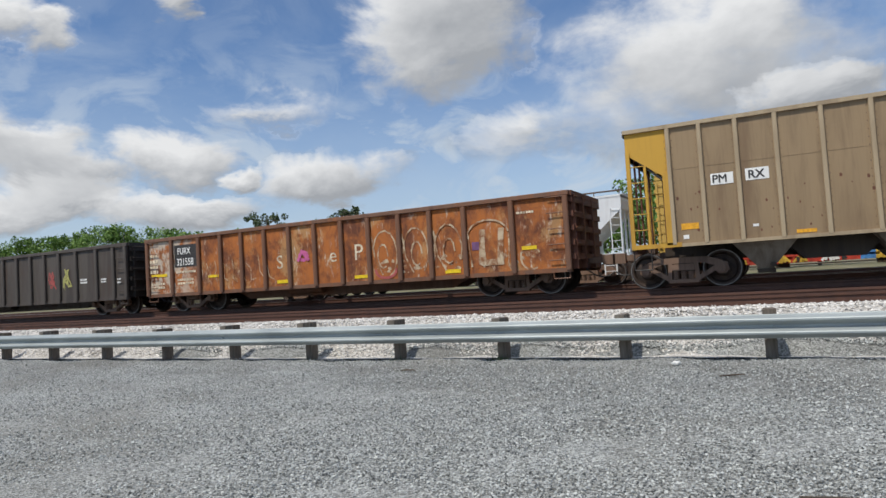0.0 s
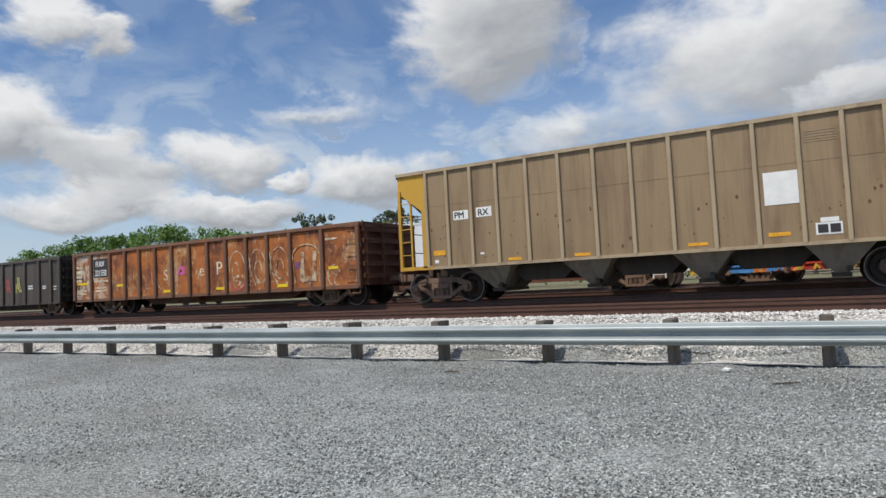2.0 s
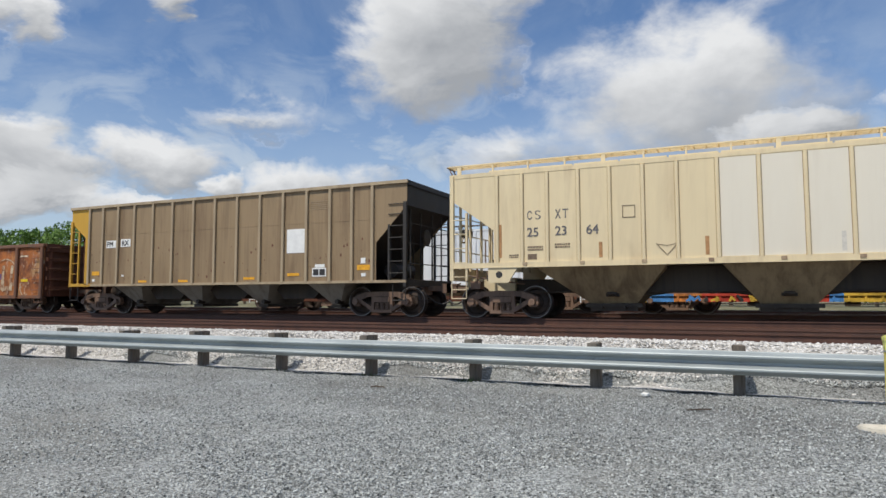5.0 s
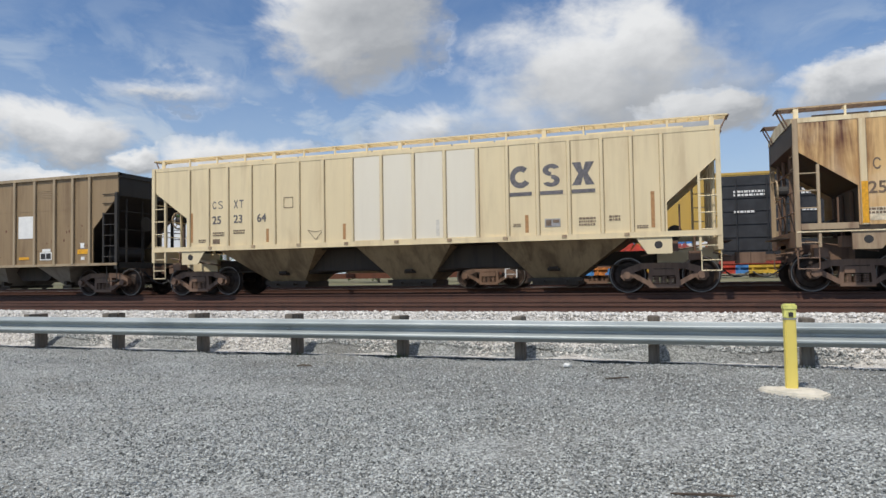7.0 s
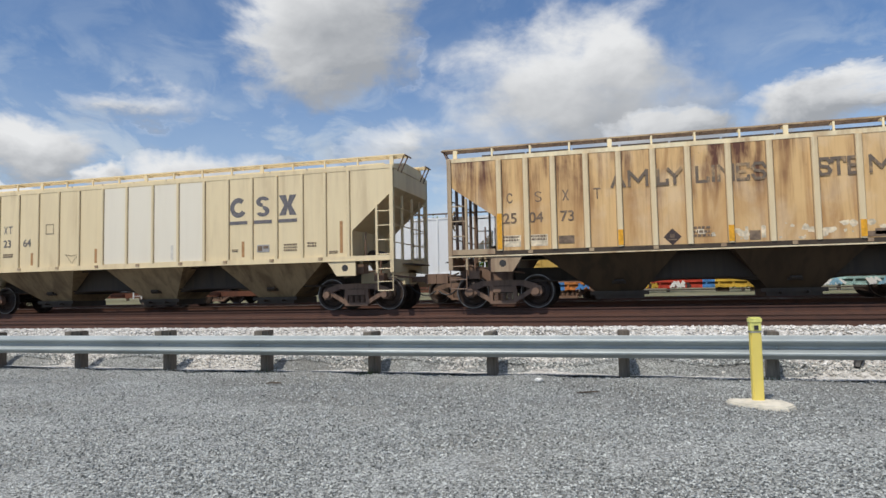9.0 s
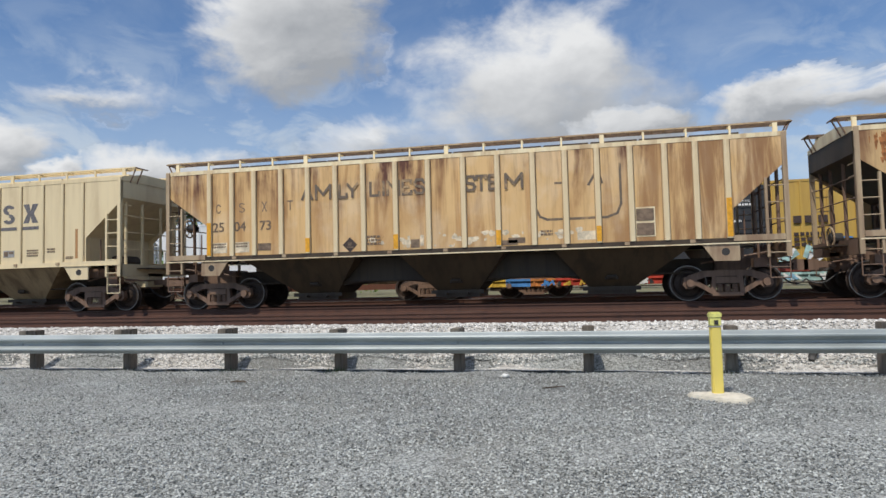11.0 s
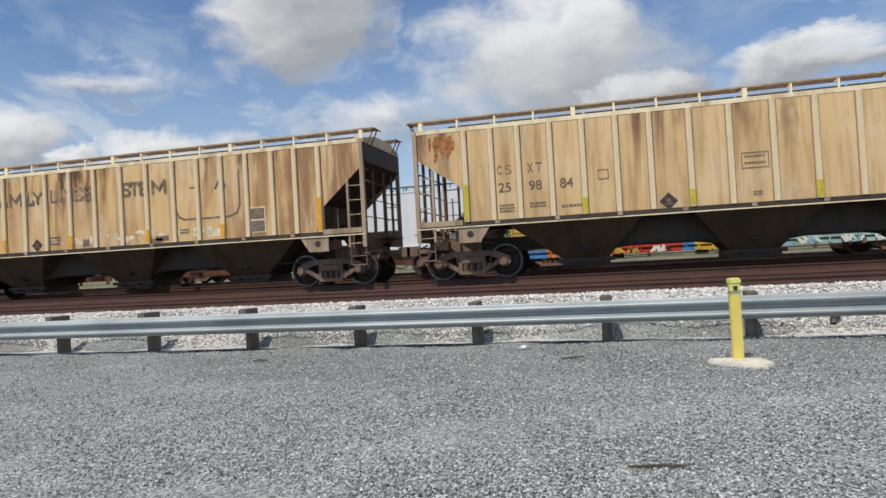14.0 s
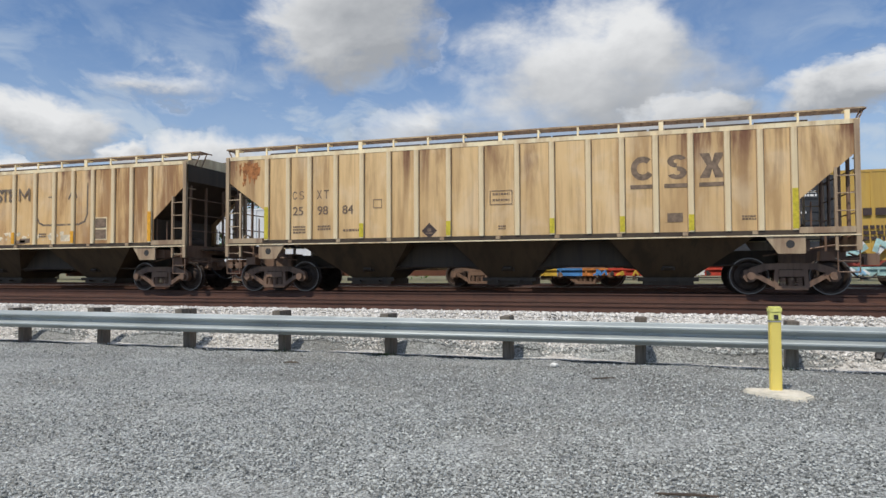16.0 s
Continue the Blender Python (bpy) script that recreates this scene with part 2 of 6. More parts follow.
# grimed bay sheet, darkened to hold the shade of its overhang
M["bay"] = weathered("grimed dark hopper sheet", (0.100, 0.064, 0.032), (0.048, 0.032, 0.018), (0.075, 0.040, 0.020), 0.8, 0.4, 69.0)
M["chute"] = weathered("dusty grey chute steel", (0.37, 0.32, 0.255), (0.17, 0.14, 0.105), (0.15, 0.1, 0.07), 0.7, 0.3, 68.0)
M["truck"] = weathered("rusty cast truck", (0.22, 0.135, 0.088), (0.082, 0.052, 0.036), (0.22, 0.10, 0.05), 0.7, 0.4, 71.0)
M["wheel"] = plain("wheel steel", (0.050, 0.033, 0.024), 0.6, 0.3, 0.4, 5)
M["tread"] = plain("polished wheel tread", (0.20, 0.185, 0.17), 0.4, 0.7, 0.2, 8)
M["yellow_old"] = weathered("yellow hopper paint", (0.56, 0.315, 0.035), (0.46, 0.25, 0.03), (0.25, 0.10, 0.03), 0.5, 0.5, 75.0)
M["stripe"] = plain("orange reflective tape", (0.75, 0.36, 0.02), 0.5, 0, 0.2, 12)
M["stripe_lime"] = plain("yellow-green reflective tape", (0.55, 0.45, 0.03), 0.5, 0, 0.2, 12)
M["stripe_old"] = plain("faded brown reflective tape", (0.42, 0.22, 0.09), 0.6, 0, 0.2, 12)
M["stripe_white"] = plain("faded pale reflective tape", (0.62, 0.58, 0.50), 0.6, 0, 0.1, 12)
M["white"] = plain("white stencil paint", (0.80, 0.79, 0.75), 0.6, 0, 0.06, 5)
M["black"] = plain("black stencil paint", (0.035, 0.032, 0.03), 0.6, 0, 0.2, 9)
M["navy"] = plain("faded dark blue emblem paint", (0.135, 0.125, 0.13), 0.7, 0, 0.3, 12)
M["ghost"] = plain("ghosted lettering", (0.185, 0.13, 0.088), 0.8, 0, 0.35, 7)
M["rail_top"] = plain("polished rail head", (0.45, 0.42, 0.40), 0.3, 0.9, 0.15, 6)
M["rail"] = weathered("rail rust", (0.10, 0.043, 0.026), (0.05, 0.024, 0.017), (0.13, 0.05, 0.024), 0.7, 0.4, 81.0)
M["tie"] = plain("creosoted timber", (0.075, 0.055, 0.04), 0.9, 0, 0.4, 9)
k = Mat("galvanised steel", 0.60, 0.6)
n1, n2 = k.noise(2.0, 6, (0.4, 1, 1)), k.noise(30.0, 4)
M["zinc"] = k.done(k.mix(k.pick(n1, 0.3, 0.7), (0.32, 0.352, 0.350), (0.44, 0.475, 0.470)), n2, 0.002, 0.2)
k = Mat("weathered post timber", 0.9)
n1, n2 = k.noise(5.0, 6, (6, 6, 0.5)), k.rand()
M["post"] = k.done(k.mix(n2, k.mix(k.pick(n1, 0.3, 0.7), (0.085, 0.066, 0.05), (0.17, 0.135, 0.105)), k.mix(k.pick(n1, 0.3, 0.7), (0.12, 0.105, 0.085), (0.24, 0.215, 0.175))), n1, 0.006, 0.6)
k = Mat("crushed grey stone", 0.93)
v1, d1 = k.cells(58.0)
big, mid = k.noise(0.35, 6, warp=0.5), k.noise(3.0, 5)
c = k.mix(v1, (0.085, 0.090, 0.085), (0.575, 0.59, 0.565))
c = k.mix(k.times(k.pick(big, 0.42, 0.68), 0.55), c, (0.20, 0.19, 0.160))
c = k.mix(k.times(k.pick(mid, 0.5, 0.75), 0.3), c, (0.40, 0.40, 0.39))
dirt = k.times(k.pick(k.axis(1), 5.2, 8.6), k.pick(k.noise(1.1, 6, (0.5, 1, 1), 0.6, 0.6, 4.0), 0.30, 0.62))
c = k.mix(k.times(dirt, 0.50), c, (0.135, 0.132, 0.122))
M["gravel"] = k.done(c, d1, 0.02, 0.9)
k = Mat("loose grey chippings", 0.92)
M["chip"] = k.done(k.mix(k.island(), (0.085, 0.090, 0.085), (0.60, 0.615, 0.585)), k.noise(60, 3), 0.002, 0.5)
k = Mat("pale limestone ballast", 0.9)
v1, d1 = k.cells(19.0)
c = k.mix(v1, (0.42, 0.395, 0.36), (0.68, 0.65, 0.60))
c = k.mix(k.times(k.pick(k.noise(1.2, 6), 0.52, 0.75), 0.5), c, (0.33, 0.30, 0.26))
M["ballast"] = k.done(c, d1, 0.04, 1.0)
k = Mat("loose limestone", 0.9)
M["stone"] = k.done(k.mix(k.island(), (0.36, 0.335, 0.30), (0.80, 0.77, 0.72)), k.noise(40, 3), 0.004, 0.5)
# stone darkened to carry the shade of the train above it
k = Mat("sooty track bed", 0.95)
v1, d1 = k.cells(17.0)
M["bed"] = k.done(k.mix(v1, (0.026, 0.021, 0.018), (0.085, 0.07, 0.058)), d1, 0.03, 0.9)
k = Mat("dry grass", 0.95)
M["grass"] = k.done(k.mix(k.pick(k.noise(0.25, 7), 0.35, 0.65), (0.22, 0.19, 0.115), (0.13, 0.13, 0.06)), k.noise(12, 5), 0.05, 1.0)
M["bark"] = plain("bark", (0.11, 0.085, 0.06), 0.95, 0, 0.4, 3)


def leaf_mat(name, a, b):
    k = Mat(name, 0.6)
    k.b.inputs["Subsurface Weight"].default_value = 0.0
    return k.done(k.mix(k.island(), a, b))


M["leaf"] = leaf_mat("fresh leaves", (0.06, 0.13, 0.018), (0.18, 0.30, 0.05))
M["leaf_dark"] = leaf_mat("dark needles", (0.035, 0.06, 0.022), (0.10, 0.13, 0.05))
M["leaf_red"] = leaf_mat("red-brown buds", (0.14, 0.09, 0.035), (0.22, 0.16, 0.06))
M["post_yellow"] = weathered("marker yellow", (0.76, 0.61, 0.14), (0.68, 0.55, 0.16), (0.4, 0.3, 0.1), 0.4, 0.1, 90.0)
M["cap"] = plain("yellow-green cap", (0.68, 0.66, 0.20), 0.5, 0, 0.15, 20)
M["slab"] = plain("pale concrete", (0.62, 0.57, 0.47), 0.9, 0, 0.15, 7)
M["box_yellow"] = weathered("boxcar yellow", (0.56, 0.36, 0.075), (0.50, 0.31, 0.07), (0.30, 0.16, 0.06), 0.5, 0.3, 95.0)
M["door_black"] = plain("black door paint", (0.030, 0.031, 0.034), 0.6, 0, 0.3, 2)
M["hopper_white"] = weathered("white hopper paint", (0.78, 0.79, 0.78), (0.68, 0.68, 0.66), (0.4, 0.33, 0.26), 0.4, 0.2, 97.0)
M["red"] = plain("red paint", (0.52, 0.055, 0.03), 0.6, 0, 0.3, 3)
M["blue"] = plain("blue paint", (0.07, 0.24, 0.55), 0.6, 0, 0.3, 3)
M["pale_blue"] = plain("pale blue paint", (0.26, 0.48, 0.62), 0.6, 0, 0.3, 3)
M["amber"] = plain("amber paint", (0.62, 0.40, 0.05), 0.6, 0, 0.3, 3)
M["teal"] = plain("teal paint", (0.40, 0.60, 0.56), 0.6, 0, 0.3, 3)
M["pink"] = plain("pink spray paint", (0.55, 0.12, 0.28), 0.6, 0, 0.2, 9)
M["lime"] = plain("lime spray paint", (0.42, 0.40, 0.13), 0.7, 0, 0.3, 9)
M["spray"] = plain("pale spray paint", (0.66, 0.56, 0.40), 0.7, 0, 0.35, 6)
k = Mat("worn pale spray paint", 0.8)
wear = k.pick(k.noise(4.0, 8, (1, 1, 0.7), 0.7, 0.5, 3.0), 0.40, 0.60)
M["spray_worn"] = k.done(k.mix(wear, (0.25, 0.095, 0.034), (0.56, 0.44, 0.29)), wear, 0.002, 0.3)
M["redspray"] = plain("red spray paint", (0.38, 0.085, 0.075), 0.7, 0, 0.25, 9)

# ------------------------------------------------------------ mesh tools


def mesh_ob(name, me, material, parent=None, label=""):
    ob = new(name, me)
    if material is not None and not me.materials:
        me.materials.append(material)
    ob.parent = parent
    if label:
        ob["label"] = label
    return ob


def part(name, bm, material, parent, label="", smooth=False):
    me = bpy.data.meshes.new(name)
    bmesh.ops.recalc_face_normals(bm, faces=bm.faces)
    if smooth:
        for f in bm.faces:
            f.smooth = True
    bm.to_mesh(me)
    bm.free()
    return mesh_ob(name, me, material, parent, label)


def box(bm, x0, x1, y0, y1, z0, z1):
    v = [bm.verts.new((x, y, z)) for x in (x0, x1) for y in (y0, y1) for z in (z0, z1)]
    for q in ((0, 1, 3, 2), (4, 6, 7, 5), (0, 4, 5, 1), (2, 3, 7, 6), (0, 2, 6, 4), (1, 5, 7, 3)):
        bm.faces.new([v[i] for i in q])
    return bm


def prism(bm, outline, y0, y1):
    """An outline of (x, z) drawn out across y."""
    a = [bm.verts.new((x, y0, z)) for x, z in outline]
    b = [bm.verts.new((x, y1, z)) for x, z in outline]
    bm.faces.new(a)
    bm.faces.new(b[::-1])
    for i in range(len(a)):
        j = (i + 1) % len(a)
        bm.faces.new((a[i], b[i], b[j], a[j]))
    return bm


def along(bm, outline, x0, x1):
    """An outline of (y, z) drawn out along x."""
    a = [bm.verts.new((x0, y, z)) for y, z in outline]
    b = [bm.verts.new((x1, y, z)) for y, z in outline]
    bm.faces.new(a)
    bm.faces.new(b[::-1])
    for i in range(len(a)):
        j = (i + 1) % len(a)
        bm.faces.new((a[i], b[i], b[j], a[j]))
    return bm


def frustum(bm, low, high, z0, z1):
    """Between a low rectangle and a high one, each (x0, x1, y0, y1)."""
    def ring(r, z):
        return [bm.verts.new(p) for p in ((r[0], r[2], z), (r[1], r[2], z), (r[1], r[3], z), (r[0], r[3], z))]
    a, b = ring(low, z0), ring(high, z1)
    bm.faces.new(a[::-1])
    bm.faces.new(b)
    for i in range(4):
        j = (i + 1) % 4
        bm.faces.new((a[i], a[j], b[j], b[i]))
    return bm


def rod(bm, p, q, r, n=6):
    p, q = Vector(p), Vector(q)
    m = (q - p).to_track_quat("Z", "Y").to_matrix()
    rings = []
    for c in (p, q):
        rings.append([bm.verts.new(c + m @ Vector((r * math.cos(2 * math.pi * i / n), r * math.sin(2 * math.pi * i / n), 0))) for i in range(n)])
    for i in range(n):
        j = (i + 1) % n
        bm.faces.new((rings[0][i], rings[0][j], rings[1][j], rings[1][i]))
    bm.faces.new(rings[0][::-1])
    bm.faces.new(rings[1])
    return bm


def lathe(bm, profile, n=20):
    """A profile of (y, r) turned round the y axis."""
    rings = [[bm.verts.new((r * math.cos(2 * math.pi * i / n), y, r * math.sin(2 * math.pi * i / n))) for i in range(n)] for y, r in profile]
    for a, b in zip(rings, rings[1:]):
        for i in range(n):
            j = (i + 1) % n
            bm.faces.new((a[i], a[j], b[j], b[i]))
    bm.faces.new(rings[0])
    bm.faces.new(rings[-1][::-1])
    return bm


def B():
    return bmesh.new()


def lettering(text, size, x, y, z, material, parent, label="", squash=1.0, thick=0.004, bold=0.004):
    """Stencilled words that face -y, their lower left corner at x, z; a part of what they stand on."""
    cu = bpy.data.curves.new("lettering", "FONT")
    cu.body, cu.size, cu.extrude = text, size, thick
    ob = new("lettering", cu)
    thin = bpy.data.meshes.new_from_object(ob)
    bpy.data.objects.remove(ob)
    # a heavier weight: the same letters laid side by side in thin layers
    bm = B()
    shifts = [(0, 0)] if not bold else [(a * bold, b * bold * 0.6) for a in (-1, 0, 1) for b in (-1, 1)]
    for i, (a, b) in enumerate(shifts):
        first = len(bm.verts)
        bm.from_mesh(thin)
        bm.verts.ensure_lookup_table()
        for v in bm.verts[first:]:
            v.co += Vector((a, b, 0.0007 * i))
    me = bpy.data.meshes.new("lettering")
    bm.to_mesh(me)
    bm.free()
    me.transform(Matrix.Translation((x, y, z)) @ Matrix.Rotation(radians(90), 4, "X") @ Matrix.Diagonal((squash, 1, 1, 1)))
    return mesh_ob("lettering", me, material, parent, label)


def bars(rects, y, material, parent, name="stencil", label="", thick=0.006):
    for g in ([[r] for r in rects] if len(rects) <= 45 else [rects]):
        bm = B()
        for x0, x1, z0, z1 in g:
            box(bm, x0, x1, y - thick, y + 0.002, z0, z1)
        ob = part(name, bm, material, parent, label)
        if len(g) > 1:
            ob["kind"] = "stuff"
    return ob


LAYER = [0]


def stroke(bm, pts, w, y):
    """A painted line of width w through (x, z) points on a side that faces -y."""
    LAYER[0] = (LAYER[0] + 1) % 12                        # strokes lie over one another like coats of paint
    y -= 0.0022 * LAYER[0]
    for (x0, z0), (x1, z1) in zip(pts, pts[1:]):
        d = Vector((x1 - x0, z1 - z0))
        if d.length < 1e-6:
            continue
        d.normalize()
        e, n = d * w * 0.4, Vector((-d.y, d.x)) * w / 2
        a, b = Vector((x0, z0)) - e, Vector((x1, z1)) + e
        q = [a + n, b + n, b - n, a - n]
        bm.faces.new([bm.verts.new((p.x, y, p.y)) for p in q])
        y -= 0.00018
    return bm


def empty(name, m, label, category, group=""):
    ob = new(name)
    ob.empty_display_size = 0.3
    ob.matrix_basis = m
    return tagged(ob, label, category, group)

# ------------------------------------------------------------ ground and tracks
RAIL_Z = 0.77                       # level of the rail heads over the lot


def bed_height(y):
    """Height of ground across the line: the lot, the ballast bank, the level track bed, the far field."""
    pts = ((-400, -0.3), (-30, -0.05), (0, 0), (8.8, 0.0), (9.6, 0.03), (9.9, 0.06), (10.2, 0.20), (10.75, 0.56), (10.9, 0.63), (11.7, 0.635), (13.2, 0.625), (14.5, 0.60), (21.0, 0.60), (22.0, 0.52), (35, 0.55), (37, 0.35), (60, 0.3), (400, 0.8), (4000, 4))
    for (a, u), (b, v) in zip(pts, pts[1:]):
        if a <= y <= b:
            return u + (v - u) * (y - a) / (b - a)
    return pts[-1][1]


HEAPS = ((0.25, 9.98, 0.75, 0.14), (1.75, 10.0, 0.5, 0.10), (-5.3, 9.95, 0.6, 0.09), (-3.5, 9.97, 0.55, 0.11), (-1.9, 9.95, 0.4, 0.08), (-8.6, 9.97, 0.7, 0.11), (-11.2, 9.95, 0.6, 0.09), (4.7, 10.0, 0.6, 0.12))


def lip(x, y):
    """The ragged edge of the lot: a low ridge, a hollow behind it, and spilled heaps."""
    if y < 8.6 or y > 10.6:
        return 0.0
    n = noise.noise((x * 1.1, 3.0, 0.7)) + 0.5 * noise.noise((x * 3.3, 1.0, 5.0))
    at = 9.50 + 0.10 * noise.noise((x * 0.8, 8.0, 2.0))
    h = 0.026 * (0.7 + 1.8 * n) * math.exp(-((y - at) / 0.13) ** 2) - 0.05 * math.exp(-((y - at - 0.26) / 0.12) ** 2)
    for cx, cy, w, z in HEAPS:
        h += z * math.exp(-((x - cx) / w) ** 2 - ((y - cy) / 0.20) ** 2)
    return h


def strip(name, ys, xs, material, wobble, lift=0.0, label="", category="", edge=None):
    vs = []
    for y in ys:
        for x in xs:
            w = wobble * (noise.noise((x * 0.9, y * 1.3, 0.5)) + 0.5 * noise.noise((x * 2.7, y * 3.1, 4.0)))
            vs.append((x, y, bed_height(y) + w + lift + (edge(x, y) if edge else 0)))
    n = len(xs)
    fs = [(j * n + i, j * n + i + 1, (j + 1) * n + i + 1, (j + 1) * n + i) for j in range(len(ys) - 1) for i in range(n - 1)]
    me = bpy.data.meshes.new(name)
    me.from_pydata(vs, [], fs)
    for p in me.polygons:
        p.use_smooth = True
    return tagged(mesh_ob(name, me, material), label, category, kind="structure")


far_x = [-3000, -900, -300, -140]
XS = far_x + [-90 + 0.75 * i for i in range(96)] + [-18 + 0.12 * i for i in range(200)] + [6 + 0.75 * i for i in range(32)] + [40, 70, 150, 400, 1200, 3000]
ground = strip("ground", [-400, -60, -20, -6, -2] + [0.5 * i for i in range(18)] + [8.9, 9.1, 9.2] + [9.28 + 0.05 * i for i in range(21)] + [10.4], XS, M["gravel"], 0.022, -0.006, "grey crushed stone lot beside the railway line", "gravel lot", lip)
bank = strip("ground_ballast", [9.72, 9.8, 9.9, 10.0, 10.1, 10.2, 10.35, 10.5, 10.65, 10.75, 10.85, 10.95, 11.1, 11.4, 11.7, 12.0, 12.4, 13.3], XS, M["ballast"], 0.020, 0.0, "pale limestone ballast bank below the near track", "ballast")
bed = strip("ground_track_bed", [13.0, 14, 16, 17, 18, 19, 20, 21, 22, 24, 26, 28, 30, 32, 34, 35, 36], XS, M["bed"], 0.02, -0.01, "stone bed under the tracks, darkened for the train's shade", "track bed")
field = strip("ground_field", [35.5, 37, 40, 50, 70, 110, 200, 600, 1500, 4000], XS, M["grass"], 0.08, -0.03, "dry grass beyond the railway yard", "grass")


def stones(name, n, region, size, material, label, seed, category, sink=0.35):
    """Many loose broken stones in one mesh."""
    rng = np.random.default_rng(seed)
    base = np.array([(1, 0, 0), (-1, 0, 0), (0, 1, 0), (0, -1, 0), (0, 0, 1), (0, 0, -1)], float)
    tri = np.array([(0, 2, 4), (2, 1, 4), (1, 3, 4), (3, 0, 4), (2, 0, 5), (1, 2, 5), (3, 1, 5), (0, 3, 5)])
    xy = region(rng, n)
    z = np.array([bed_height(y) + (lip(x, y) if material == M["chip"] else 0) for x, y in xy])
    s = size * rng.uniform(0.55, 1.25, n) ** 1.3
    pts = base[None] * rng.uniform(0.55, 1.1, (n, 6, 3)) + rng.uniform(-0.3, 0.3, (n, 6, 3))
    ang = rng.uniform(0, 2 * math.pi, n)
    tilt = rng.uniform(-0.7, 0.7, n)
    ca, sa, ct, st = np.cos(ang)[:, None], np.sin(ang)[:, None], np.cos(tilt)[:, None], np.sin(tilt)[:, None]
    x, y, w = pts[..., 0], pts[..., 1], pts[..., 2] * 0.75
    y, w = y * ct - w * st, y * st + w * ct
    x, y = x * ca - y * sa, x * sa + y * ca
    v = np.stack((x, y, w), -1) * s[:, None, None] / 2
    v += np.stack((xy[:, 0], xy[:, 1], z + s * (0.5 - sink)), -1)[:, None]
    f = (tri[None] + 6 * np.arange(n)[:, None, None]).reshape(-1, 3)
    me = bpy.data.meshes.new(name)
    me.from_pydata(v.reshape(-1, 3).tolist(), [], f.tolist())
    return tagged(mesh_ob(name, me, material), label, category, kind="stuff")


def bank_region(rng, n):
    y = 9.88 + 1.35 * rng.random(n) + 0.1 * np.abs(rng.normal(0, 1, n))
    x = -30 * rng.random(n) ** 1.15 + 7 * rng.random(n)
    return np.stack((x, y), 1)


def lot_region(rng, n):
    d = 3.0 + 7.0 * rng.random(n) ** 1.3
    a = rng.uniform(-1.26, 0.66, n)
    return np.stack((d * np.tan(a) * 0.9, np.minimum(d, 10.0 + 0.1 * rng.normal(0, 1, n))), 1)


def berm_region(rng, n):
    c = rng.integers(0, 9, n)
    cx = np.array([-5.2, -3.6, -2.0, -1.2, 0.7, 1.7, -8.5, -11.0, 3.6])[c]
    return np.stack((cx + rng.normal(0, 0.55, n), 10.0 + np.abs(rng.normal(0, 0.13, n))), 1)


stones("ballast_stones", 36000, bank_region, 0.062, M["stone"], "loose pale limestone ballast on the bank", 11, "ballast")
stones("chippings", 95000, lot_region, 0.0245, M["chip"], "loose grey chippings over the lot", 12, "gravel")
stones("spilled_chippings", 5200, berm_region, 0.034, M["chip"], "grey chippings spilled on the foot of the ballast", 13, "gravel", 0.1)

RAIL_PROFILE = [(-0.075, 0), (0.075, 0), (0.075, 0.012), (0.012, 0.03), (0.012, 0.13), (0.036, 0.142), (0.036, 0.172), (-0.036, 0.172), (-0.036, 0.142), (-0.012, 0.13), (-0.012, 0.03), (-0.075, 0.012)]


def track(centre, top, x0, x1, ties, label, bright=True):
    ob = tagged(new("track"), label, "railway track", "parallel railway tracks", "structure")
    ob.location = (0, centre, top - 0.18)
    for s in (-0.753, 0.753):
        r = part("rail", along(B(), [(y + s, z) for y, z in RAIL_PROFILE], x0, x1), M["rail"], ob, "rust-brown steel rail")
        bm = B()
        box(bm, x0, x1, s - 0.03, s + 0.03, 0.1725, 0.18)
        part("rail_head", bm, M["rail_top"] if bright else M["rail"], r)
    if ties:
        bm = B()
        box(bm, -0.115, 0.115, -1.3, 1.3, -0.17, -0.002)
        bmesh.ops.bevel(bm, geom=bm.edges[:], offset=0.012, segments=1, affect="EDGES")
        first = part("tie", bm, M["tie"], ob, "dark creosoted timber tie")
        first.location.x = ties[0]
        x = ties[0] + 0.55
        while x < ties[1]:
            t = new("tie", first.data)
            t.parent = ob
            t.location = (x, random.uniform(-0.04, 0.04), random.uniform(-0.01, 0))
            t.rotation_euler.z = random.uniform(-0.02, 0.02)
            x += 0.55
    return ob


track(12.2, 0.79, -160, 60, (-45, 15), "empty rust-brown track on pale ballast", False)
TRAIN_Y = 18.4
track(TRAIN_Y, RAIL_Z, -160, 60, (-45, 15), "main track under the moving freight train", False)
track(25.0, RAIL_Z, -160, 60, None, "yard track with polished rail heads")
YARD_Y = 31.5
track(YARD_Y, RAIL_Z, -160, 60, None, "far yard track with standing cars")

# ------------------------------------------------------------ guardrail
POST_X = -5.76
GUARD_Y = 9.40


